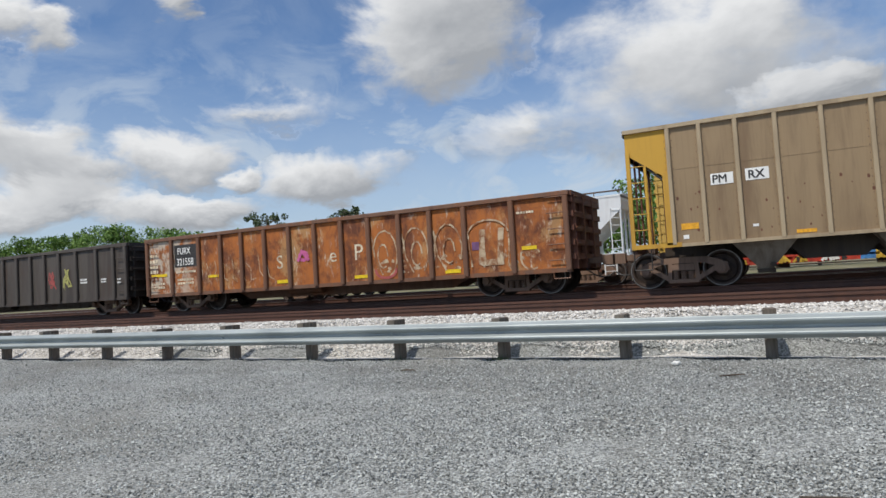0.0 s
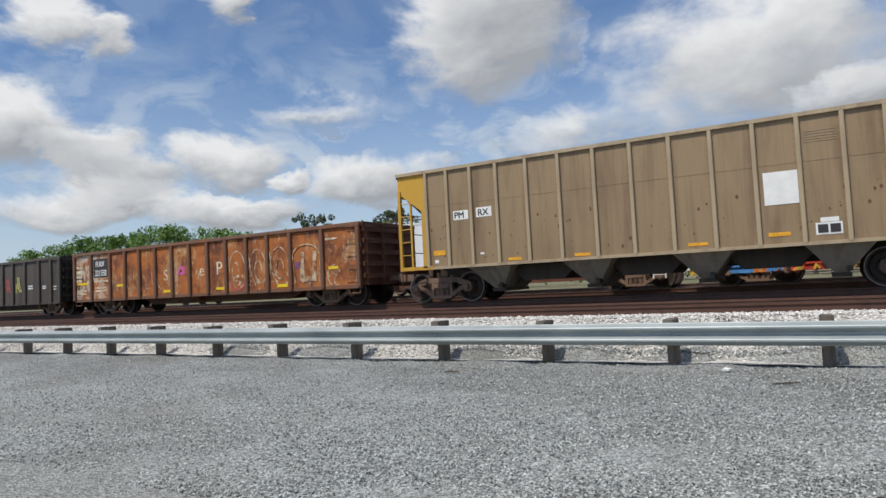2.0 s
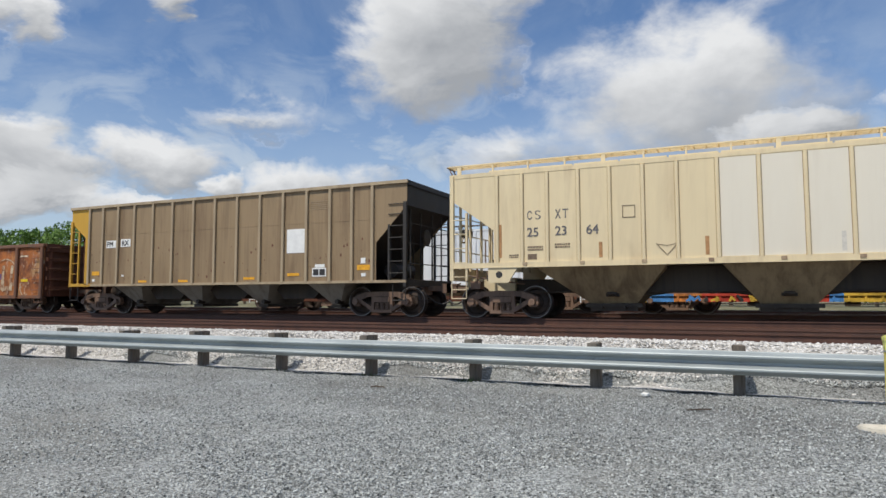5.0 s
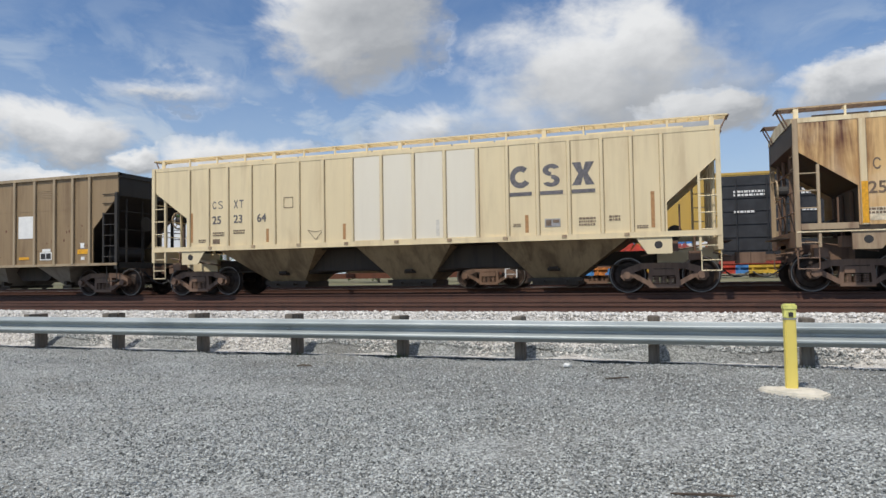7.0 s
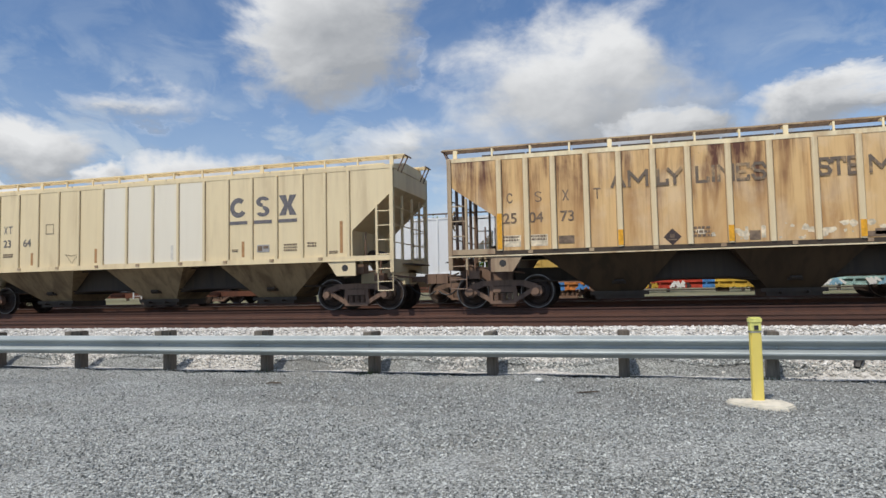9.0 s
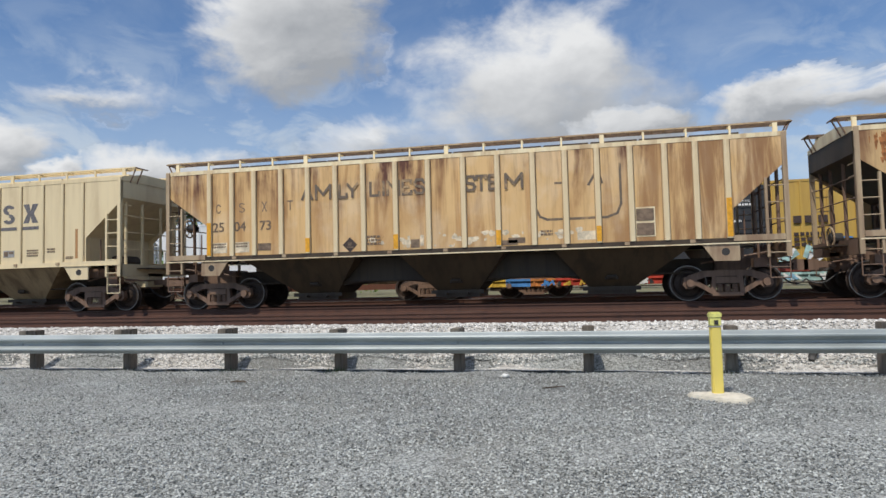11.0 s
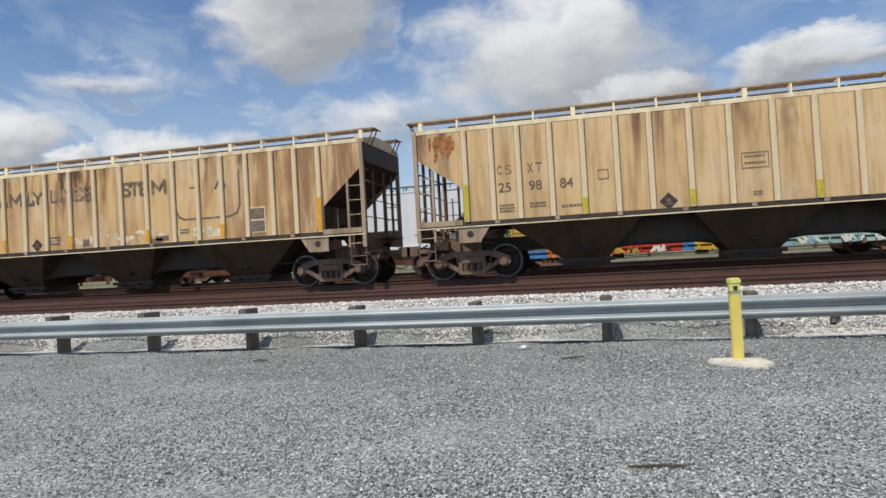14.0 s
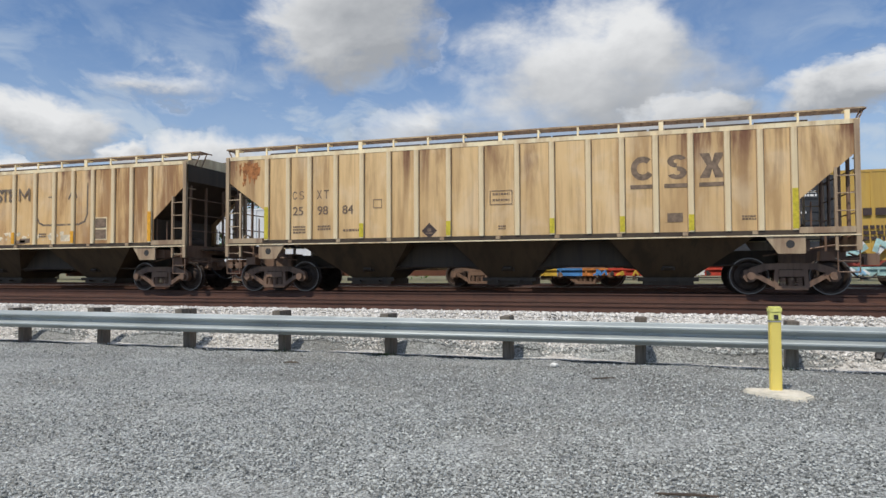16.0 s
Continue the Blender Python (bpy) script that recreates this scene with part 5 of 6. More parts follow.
    bars([(-6.08, -5.68, 1.43, 1.58)], yy, M["stripe"], car, "reflective_stripe")
    bars([(5.6, 6.05, 1.41, 1.57)], yy, M["stripe"], car, "reflective_stripe")
    bars([(5.73, 5.89, 1.61, 1.78), (5.75, 5.90, 1.22, 1.32), (-6.05, -5.92, 1.2, 1.3), (-4.5, -4.38, 1.37, 1.43)], yy, M["white"], car, "decal")
    bars([(xs[11] + 0.1, xs[11] + 0.78, 3.35 + 0.06 * i, 3.36 + 0.06 * i) for i in range(5)], yy, M["coal_rib"], car, "worn_stencil")
    bm = B()
    for i in range(70):                                         # rust spots
        x, z, r = rng.uniform(xs[0], xs[-1]), rng.uniform(1.2, 2.4), rng.uniform(0.012, 0.04)
        bm.faces.new([bm.verts.new((x + r * math.cos(t), yy + 0.001, z + r * 1.5 * math.sin(t))) for t in (0, 1.3, 2.5, 3.8, 5.1)])
    part("rust_spots", bm, M["rust_dark"], car)["kind"] = "stuff"
    couplers(car, h, 0.76)
    return car, add_truck(car, -h + 1.12) + add_truck(car, h - 1.12)


def gondola(label, side, rib, end, posts):
    car = empty("gondola", Matrix(), label, "gondola", "freight train cars")
    h, W, low, top = 8.05, 1.56, 0.66, 2.66
    for s in (-1, 1):
        part("side_sheet", box(B(), -h, h, s * W - 0.03, s * W + 0.03, low, top), side, car)
        bm = box(B(), -h - 0.05, h + 0.05, s * (W + 0.02) - 0.09, s * (W + 0.02) + 0.09, top - 0.05, top + 0.08)
        bmesh.ops.bevel(bm, geom=bm.edges[:], offset=0.015, segments=1, affect="EDGES")
        part("top_chord", bm, rib, car, "heavy rolled top chord")
    xs = posts
    me = None
    for i, x in enumerate(xs):
        for s in (-1, 1):
            if me is None:
                bm = B()
                prism(bm, [(-0.075, low - 0.02), (0.075, low - 0.02), (0.075, top - 0.05), (-0.075, top - 0.05)], -0.10, 0)
                bmesh.ops.bevel(bm, geom=[e for e in bm.edges if abs(e.verts[0].co.z - e.verts[1].co.z) > 1], offset=0.025, segments=1, affect="EDGES")
                o = part("side_post", bm, rib, car, "pressed steel side post")
                me = o.data
            else:
                o = mesh_ob("side_post", me, None, car)
            o.location, o.rotation_euler.z = (min(max(x, -h + 0.06), h - 0.06), s * (W + 0.03), 0), 0 if s < 0 else math.pi
    # end walls take a darker paint than the sides, their shade in the colour
    for e in (-1, 1):
        bm = box(B(), min(e * h, e * (h - 0.05)), max(e * h, e * (h - 0.05)), -W, W, low, top)
        for i in range(5):
            z = low + 0.25 + i * 0.38
            x0, x1 = sorted((e * h, e * (h + 0.11)))
            part("end_rib", box(B(), x0, x1, -W + 0.04, W - 0.04, z, z + 0.15), end, car)
        box(bm, min(e * h, e * (h + 0.1)), max(e * h, e * (h + 0.1)), -W, W, top - 0.06, top + 0.08)
        for yy in (-1.4, -0.5, 0.5):
            box(bm, min(e * h, e * (h + 0.13)), max(e * h, e * (h + 0.13)), yy, yy + 0.1, low, top)
        part("end_wall", bm, end, car, "ribbed end wall")
        bm = B()
        for i in range(5):
            z = low + 0.25 + 0.42 * i
            rod(bm, (e * (h - 0.58), -W - 0.12, z), (e * (h - 0.12), -W - 0.12, z), 0.016)
            rod(bm, (e * (h + 0.16), -W + 0.1, z), (e * (h + 0.16), -W + 0.55, z), 0.016)
        part("grab_irons", bm, rib, car)["kind"] = "stuff"
        bm = B()
        for x in (e * (h - 0.06), e * (h - 0.5)):
            rod(bm, (x, -W - 0.03, low), (x, -W - 0.03, 0.42), 0.016)
        rod(bm, (e * (h - 0.06), -W - 0.03, 0.42), (e * (h - 0.5), -W - 0.03, 0.42), 0.018)
        part("sill_step", bm, rib, car)
    part("floor", box(B(), -h, h, -W + 0.03, W - 0.03, 1.0, 1.08), M["rust_dark"], car)
    bm = box(B(), -h + 0.3, h - 0.3, -0.2, 0.2, 0.66, 1.0)
    for i in range(8):
        x = -h + 1.0 + i * (2 * h - 2) / 7
        box(bm, x - 0.06, x + 0.06, -W, W, 0.75, 1.0)
    part("underframe", bm, M["under"], car)
    bm = B()
    for s in (-1, 1):
        box(bm, -h, h, s * W - 0.05, s * W + 0.05, low - 0.08, low + 0.04)
        prism(bm, [(-h + 3.4, low - 0.06), (h - 3.4, low - 0.06), (h - 4.0, low - 0.34), (-h + 4.0, low - 0.34)], s * 0.5 - 0.03, s * 0.5 + 0.03)
    rod(bm, (-2.0, -0.8, 0.55), (-0.6, -0.8, 0.55), 0.16, 10)
    part("side_sill", bm, rib, car)
    couplers(car, h, 0.78)
    return car, add_truck(car, -h + 1.75) + add_truck(car, h - 1.75), xs


def rusty_gondola():
    car, wheels, xs = gondola("rust-orange gondola with pale spray-painted letters", M["rust"], M["rust_rib"], M["rust_dark"], [-8.05, -6.73, -5.37, -4.32, -3.36, -2.34, -1.30, -0.26, 0.78, 1.79, 2.87, 3.92, 5.02, 6.46, 8.05])
    y = -1.595
    rng = random.Random(21)
    w = xs[1] - xs[0]

    def draw(strokes, width, m, name, label=""):
        bm = B()
        for s in strokes:
            stroke(bm, s, width, y)
        part(name, bm, m, car, label)

    def arc(cx, cz, rx, rz, a, b, n=9):
        return [(cx + rx * math.cos(radians(a + (b - a) * i / n)), cz + rz * math.sin(radians(a + (b - a) * i / n))) for i in range(n + 1)]
    for txt, x, z, k in (("S", -1.88, 1.28, 0.62), ("e", 0.27, 1.36, 0.62), ("P", 1.2, 1.36, 0.70)):
        lettering(txt, k, x, y, z, M["spray"], car, "", 1.0, 0.002, 0)
    draw([[(-0.95, 1.5), (-0.8, 1.78), (-0.55, 1.5)], arc(-0.75, 1.62, 0.16, 0.13, 0, 360)], 0.10, M["pink"], "spray_mark", "pink spray mark")
    # outlined bubble shapes on the last panels
    big = []
    for i in (9, 10, 11):
        cx, rw = (xs[i] + xs[i + 1]) / 2, (xs[i + 1] - xs[i]) * 0.40
        big += [arc(cx, 1.45, rw, 0.72, 60 + 25 * i, 390 + 15 * i), arc(cx + rng.uniform(-0.1, 0.1), 1.40, rw * 0.42, 0.36, 0, 300)]
        big += [[(cx - rw, 2.0), (cx - rw * 0.8, 1.3), (cx - 0.1, 0.86)]]
    big += [arc(5.72, 1.75, 0.62, 0.42, 10, 170), [(5.12, 1.8), (5.2, 0.9)], [(6.35, 1.8), (6.30, 0.85)], [(5.55, 1.9), (5.62, 0.95), (6.02, 0.95), (6.12, 1.9)], arc(6.95, 1.05, 0.3, 0.34, 90, 300)]
    draw(big, 0.048, M["spray_worn"], "spray_outline", "pale outlined spray-paint shapes")
    draw([[(5.50, 1.0), (5.55, 1.85)], [(6.05, 1.0), (6.12, 1.85)], [(5.55, 0.98), (6.1, 0.98)]], 0.17, M["spray_worn"], "spray_outline")
    bars([(5.22, 5.44, 1.35, 1.58)], y, M["violet"], car, "sticker", "small violet square")
    fills = B()
    for i in range(46):
        x, z, s = rng.uniform(2.0, 7.7), rng.uniform(0.8, 1.25), rng.uniform(0.03, 0.15)
        fills.faces.new([fills.verts.new((x + s * math.cos(t) * rng.uniform(0.3, 1.1), y + 0.003 - 0.00003 * i, z + 0.8 * s * math.sin(t) * rng.uniform(0.3, 1.1))) for t in [j * 0.9 for j in range(7)]])
    part("flaked_paint", fills, M["spray_worn"], car, "flaking pale paint")["kind"] = "stuff"
    draw([arc(2.35, 0.98, 0.36, 0.24, 180, 360)], 0.08, M["redspray"], "spray_mark")
    for k in range(8):
        draw([[(-5.1 + 0.38 * k + rng.uniform(0, 0.15), rng.uniform(1.4, 1.9)), (-4.9 + 0.38 * k, rng.uniform(1.2, 1.7)), (-5.0 + 0.4 * k, rng.uniform(0.9, 1.3)), (-4.8 + 0.4 * k, rng.uniform(0.85, 1.1))]], 0.026, M["spray_worn"], "spray_scrawl", "worn pale scrawl")
    bars([(-6.60, -5.47, 1.62, 2.42)], y, M["black"], car, "number_patch", "black patch with white numbers")
    lettering("FURX", 0.33, -6.45, y - 0.009, 2.08, M["white"], car, "", 0.80)
    lettering("321558", 0.36, -6.5, y - 0.009, 1.68, M["white"], car, "", 0.78)
    stencils(car, [(-6.55, 1.48, 1.0, 1, 0.08), (-6.5, 1.2, 0.8, 2, 0.08), (-7.9, 2.15, 0.4, 4, 0.12), (-7.85, 1.1, 0.7, 2, 0.08), (6.6, 2.3, 0.5, 1, 0.06)], y, M["spray"], rng)
    bars([(-7.84, -7.02, 1.32, 1.42), (-4.98, -4.48, 1.16, 1.25), (-1.88, -1.40, 0.79, 0.9), (1.2, 1.68, 0.78, 0.88), (4.34, 4.83, 0.75, 0.86), (6.7, 7.12, 1.25, 1.35)], y - 0.004, M["stripe_gold"], car, "reflective_stripe", "yellow reflective tape")
    return car, wheels


M["violet"] = plain("violet sticker", (0.16, 0.07, 0.16), 0.6, 0, 0.2, 9)
M["stripe_gold"] = plain("yellow reflective tape", (0.80, 0.55, 0.01), 0.5, 0, 0.15, 12)


def dark_gondola():
    car, wheels, xs = gondola("sooty black gondola with faint spray marks", M["soot_side"], M["soot_side"], M["soot_shade"], [-8.05, -6.9, -5.8, -4.8, -3.85, -2.9, -1.95, -0.95, 0.12, 1.10, 2.06, 3.0, 3.96, 5.05, 6.28, 7.29, 8.05])
    y = -1.595
    rng = random.Random(9)
    for i, m in ((11, M["redspray"]), (12, M["lime"])):
        bm = B()
        for _ in range(5):
            x = xs[i] + 0.2
            stroke(bm, [(x + rng.uniform(0, 0.55), rng.uniform(1.15, 1.95)) for _ in range(4)], 0.045, y)
        part("spray_mark", bm, m, car, "faint spray-painted mark")
    stencils(car, [(5.25, 1.5, 0.4, 2, 0.07), (6.5, 1.45, 0.3, 2, 0.06), (7.45, 1.4, 0.2, 2, 0.07)], y, M["white"], rng)
    return car, wheels


# where each car's middle stands along the line when the tan hopper's far end passes, in metres
TRAIN = [(dark_gondola, -58.05), (rusty_gondola, -40.85), (open_hopper, -23.94), (tan_car, -6.88), (lines_car, 11.41), (cream_car, 29.59)]
CARS = [(make(), x) for make, x in TRAIN]

# ------------------------------------------------------------ standing cars in the yard


def boxcar():
    """Yellow double-door boxcar; its near side stands 1.5 m before the far yard track."""
    car = empty("boxcar", pose(5.16, YARD_Y, RAIL_Z), "standing yellow boxcar with black plug doors", "boxcar")
    h, W, low, top = 9.42, 1.5, 1.0, 4.62
    b = part("body", box(B(), -h, h, -W, W, low, top), M["box_yellow"], car)
    bm = along(B(), [(-W - 0.02, top - 0.06), (-W - 0.02, top + 0.04), (0, top + 0.16), (W + 0.02, top + 0.04), (W + 0.02, top - 0.06)], -h, h)
    part("roof", bm, M["box_yellow"], car)
    x0, x1 = -2.45, 2.35
    for a, c in ((x0, (x0 + x1) / 2 - 0.02), ((x0 + x1) / 2 + 0.02, x1)):
        bm = box(B(), a, c, -W - 0.07, -W - 0.01, low + 0.05, top - 0.12)
        d = part("door", bm, M["door_black"], car, "black plug door")
        bm = B()
        for i in range(6):
            z = low + 0.35 + i * 0.55
            box(bm, a + 0.06, c - 0.06, -W - 0.10, -W - 0.07, z, z + 0.06)
        for u in (0.25, 0.75):
            rod(bm, (a + (c - a) * u, -W - 0.13, low + 0.1), (a + (c - a) * u, -W - 0.13, top - 0.2), 0.03)
        part("door_rib", bm, M["door_black"], d)
        rng = random.Random(int(a * 10))
        stencils(d, [(a + 0.5, top - 0.75, 1.2, 2, 0.09), (a + 0.5, top - 1.6, 0.8, 1, 0.09)], -W - 0.105, M["white"], rng)
    for i in range(14):
        for s in (-1, 1):
            x = s * (2.6 + i * (h - 2.65) / 13)
            if i % 2 == 0:
                part("side_post", box(B(), x - 0.045, x + 0.045, -W - 0.05, -W, low, top - 0.05), M["box_yellow"], car)
    ym = -W - 0.056
    # crossed arrows in red and blue
    cx, cz, r = -7.0, 3.40, 0.80
    for sx in (-1, 1):
        for sz in (-1, 1):
            for m, d in ((M["red"], -0.11), (M["blue"], 0.11)):
                up = sz * d if sx < 0 else -sz * d
                pts = [(sx * r, sz * r * 0.72 + up), (sx * 0.35 * r, sz * 0.18 * r + up * 0.8), (0, up * 0.6)]
                part("emblem_arrow", stroke(B(), [(cx + u, cz + v) for u, v in pts], 0.15, ym), m, car, "painted arrow stripe")
                ym -= 0.0022
    lettering("any", 0.34, -6.05, ym, 3.55, M["black"], car)
    lettering("road", 0.34, -6.1, ym, 3.22, M["black"], car)
    stencils(car, [(-8.55, 3.55, 0.55, 2, 0.12), (-8.5, 2.45, 1.1, 2, 0.2), (-5.0, 3.4, 0.4, 1, 0.12), (3.3, 3.1, 1.6, 1, 0.3), (3.3, 2.4, 1.3, 3, 0.14)], ym, M["placard"], random.Random(3))
    # spray paint along the foot
    rng = random.Random(77)
    for a, c, cols in ((-7.3, -2.7, ("blue", "red", "white", "red", "redspray")), (2.6, 8.5, ("pale_blue", "white", "teal", "blue"))):
        for k, cn in enumerate(cols * 2):
            bm = B()
            for _ in range(4):
                x = rng.uniform(a, c - 0.5)
                z = rng.uniform(1.05, 1.5) if cn != "blue" else rng.uniform(1.5, 1.95)
                stroke(bm, [(x, z), (x + rng.uniform(0, 0.3), z + rng.uniform(0.2, 0.45)), (x + rng.uniform(0.2, 0.5), z + rng.uniform(-0.05, 0.2)), (x + rng.uniform(0.4, 0.7), z + rng.uniform(0.1, 0.4))], rng.uniform(0.12, 0.26), ym)
                ym -= 0.0026
            part("spray_paint", bm, M[cn], car, "patch of spray paint")["kind"] = "stuff"
    for e in (-1, 1):
        ladder(car, e * (h - 0.55), e * (h - 0.08), -W - 0.06, low, top - 0.3, 8, M["box_yellow"])
        bm = B()
        for i in range(8):
            z = low + 0.3 + i * 0.42
            box(bm, min(e * h, e * (h + 0.06)), max(e * h, e * (h + 0.06)), -W + 0.05, W - 0.05, z, z + 0.15)
        part("end_rib", bm, M["box_yellow"], car)
    bm = box(B(), -h, h, -0.25, 0.25, 0.66, low)
    box(bm, -h, h, -W, -W + 0.1, 0.78, low)
    part("underframe", bm, M["red_dark"], car)
    couplers(car, h, 0.6)
    add_truck(car, -h + 2.0)
    add_truck(car, h - 2.0)


M["red_dark"] = plain("dull red underframe paint", (0.30, 0.05, 0.03), 0.7, 0, 0.3, 2)


def white_hopper(x_mid):
    car = empty("covered_hopper", pose(x_mid, YARD_Y, RAIL_Z), "standing white two-bay covered hopper", "covered hopper")
    h, W, sill, top = 8.3, 1.5, 1.3, 3.95
    out = [(-h, top), (h, top), (h, 3.3), (h - 1.6, 1.9), (h - 1.6, sill), (-h + 1.6, sill), (-h + 1.6, 1.9), (-h, 3.3)]
    part("body", prism(B(), out, -W, W), M["hopper_white"], car)
    part("roof", along(B(), [(-W - 0.02, top - 0.08), (-W - 0.02, top), (-0.5, top + 0.14), (0.5, top + 0.14), (W, top), (W, top - 0.08)], -h, h), M["hopper_white"], car)
    bm = B()
    box(bm, -h, h, -1.2, -0.8, top + 0.24, top + 0.27)
    for i in range(15):
        x = -h + 0.1 + i * (2 * h - 0.2) / 14
        box(bm, x - 0.02, x + 0.02, -1.2, -1.16, top, top + 0.25)
    part("running_board", bm, M["board"], car)
    for i in range(13):
        x = -h + 1.7 + i * (2 * h - 3.4) / 12
        part("side_post", box(B(), x - 0.04, x + 0.04, -W - 0.05, -W, sill, top - 0.08), M["hopper_white"], car)
    part("side_sill", box(B(), -h, h, -W - 0.04, -W + 0.05, sill - 0.2, sill), M["hopper_white"], car)
    for e in (-1, 1):
        ladder(car, e * (h - 0.5), e * (h - 0.04), -W - 0.03, 0.6, 3.4, 8, M["hopper_white"])
        bm = B()
        for yy in (-1.4, -0.5, 0.5, 1.4):
            box(bm, min(e * h, e * (h - 0.1)), max(e * h, e * (h - 0.1)), yy - 0.05, yy + 0.05, 1.0, 3.4)
        box(bm, min(e * h, e * (h - 1.6)), max(e * h, e * (h - 1.6)), -W, W, 1.0, 1.15)
        part("end_frame", bm, M["hopper_white"], car)
    span = (2 * h - 3.2) / 3
    for i in range(3):
        c = -h + 1.6 + span * (i + 0.5)
        part("hopper_bay", frustum(B(), (c - 0.5, c + 0.5, -0.7, 0.7), (c - span / 2, c + span / 2, -W + 0.1, W - 0.1), 0.4, sill - 0.1), M["under_tan"], car)
    couplers(car, h, 0.5)
    add_truck(car, -h + 1.4)
    add_truck(car, h - 1.4)


def spine_car():
    """Low articulated flat, its beam painted in many colours."""
    car = empty("spine_car", pose(0, 25.0, RAIL_Z), "empty low spine car in red, blue and amber paint", "flat car")
    y = -1.15
    for a, c, m in ((-4.1, -3.0, "amber"), (-3.0, -2.1, "blue"), (-2.1, -1.2, "amber_red"), (-1.2, 2.55, "red"), (2.55, 2.95, "blue"), (2.95, 4.9, "amber"), (4.9, 6.1, "pale_blue"), (6.1, 10.5, "teal")):
        bm = B()
        box(bm, a, c, y, y + 0.14, 0.42, 0.68)
        box(bm, a, c, y - 0.05, y + 0.2, 0.62, 0.70)
        for i in range(max(1, int((c - a) / 0.45))):
            x = a + 0.1 + i * 0.45
            box(bm, x, min(x + 0.06, c), y - 0.04, y, 0.44, 0.62)
        part("centre_beam", box(B(), a, c, -0.4, 0.4, 0.45, 0.66), M[m], car)
        part("beam", bm, M[m], car, "painted side beam")
    rng = random.Random(6)
    for m, x0, x1, n in (("white", 1.35, 1.95, 5), ("amber", -1.2, 1.2, 10), ("blue", -2.0, -1.2, 3), ("white", 6.2, 10.0, 14), ("pale_blue", 6.2, 10, 8), ("black", -1.2, 2.4, 5)):
        for _ in range(n):
            bm = B()
            x = rng.uniform(x0, x1)
            stroke(bm, [(x, 0.46), (x + rng.uniform(-0.15, 0.2), rng.uniform(0.55, 0.66)), (x + rng.uniform(0, 0.25), 0.48)], 0.07, y - 0.056 - rng.random() * 0.003)
            part("spray_paint", bm, M[m], car)
    bm = B()
    for x in (-3.4, 0.4, 3.2, 4.3):
        box(bm, x - 0.2, x + 0.2, -1.1, -0.8, 0.28, 0.44)
    rod(bm, (-4, -0.6, 0.36), (10, -0.6, 0.36), 0.03)
    part("underframe", bm, M["under"], car)
    add_truck(car, -2.0)
    add_truck(car, 9.0)


def low_flat():
    """Empty low flat coupled behind the painted one, dark but for a pale end deck."""
    car = empty("flat_car", pose(-16.0, 25.0, RAIL_Z), "empty low dark flat car with a pale end deck", "flat car")
    bm = box(B(), -10.6, 11.2, -0.35, 0.35, 0.42, 0.64)
    for x in (-6.0, -1.0, 4.0):
        box(bm, x - 0.1, x + 0.1, -1.2, 1.2, 0.46, 0.62)
    part("centre_beam", bm, M["rust_dark"], car)
    bm = box(B(), -10.6, -6.9, -1.35, 1.35, 0.70, 0.79)
    bmesh.ops.bevel(bm, geom=bm.edges[:], offset=0.01, segments=1, affect="EDGES")
    part("end_deck", bm, M["hopper_white"], car, "pale end deck")
    bm = B()
    for x in (-10.4, -8.7, -7.1):
        box(bm, x - 0.06, x + 0.06, -1.2, 1.2, 0.55, 0.70)
    part("deck_bearer", bm, M["under"], car)
    for x in (-4.6, 10.7):
        ladder(car, x, x + 0.42, -1.3, 0.38, 0.80, 2, M["hopper_white"], "grab_iron")
    add_truck(car, -3.4)
    add_truck(car, 10.0)


M["amber_red"] = plain("orange-red paint", (0.55, 0.20, 0.05), 0.6, 0, 0.5, 6)
boxcar()
white_hopper(-14.1)
white_hopper(-31.75)
spine_car()
low_flat()

# ------------------------------------------------------------ marker post and litter


def marker():
    ob = empty("marker_post", pose(1.385, 8.02, 0.0, 0, 0, 6), "square yellow marker post with a pale green-yellow cap", "marker post")
    bm = box(B(), -0.058, 0.058, -0.045, 0.045, -0.3, 0.80)
    bmesh.ops.bevel(bm, geom=bm.edges[:], offset=0.012, segments=2, affect="EDGES")
    part("post", bm, M["post_yellow"], ob)
    bm = box(B(), -0.060, 0.060, -0.048, 0.048, 0.80, 0.90)
    bmesh.ops.bevel(bm, geom=bm.edges[:], offset=0.008, segments=2, affect="EDGES")
    part("neck", bm, M["cap"], ob)
    bm = box(B(), -0.068, 0.068, -0.056, 0.056, 0.885, 0.955)
    bmesh.ops.bevel(bm, geom=bm.edges[:], offset=0.014, segments=2, affect="EDGES")
    part("cap", bm, M["cap"], ob, "pale green-yellow cap")
    bm = box(B(), -0.02, 0.025, -0.056, -0.045, 0.815, 0.865)
    part("label_plate", bm, M["black"], ob, "small dark label")
    bm = box(B(), -0.062, 0.062, -0.050, 0.050, 0.785, 0.797)
    part("band", bm, M["panel_grey"], ob)


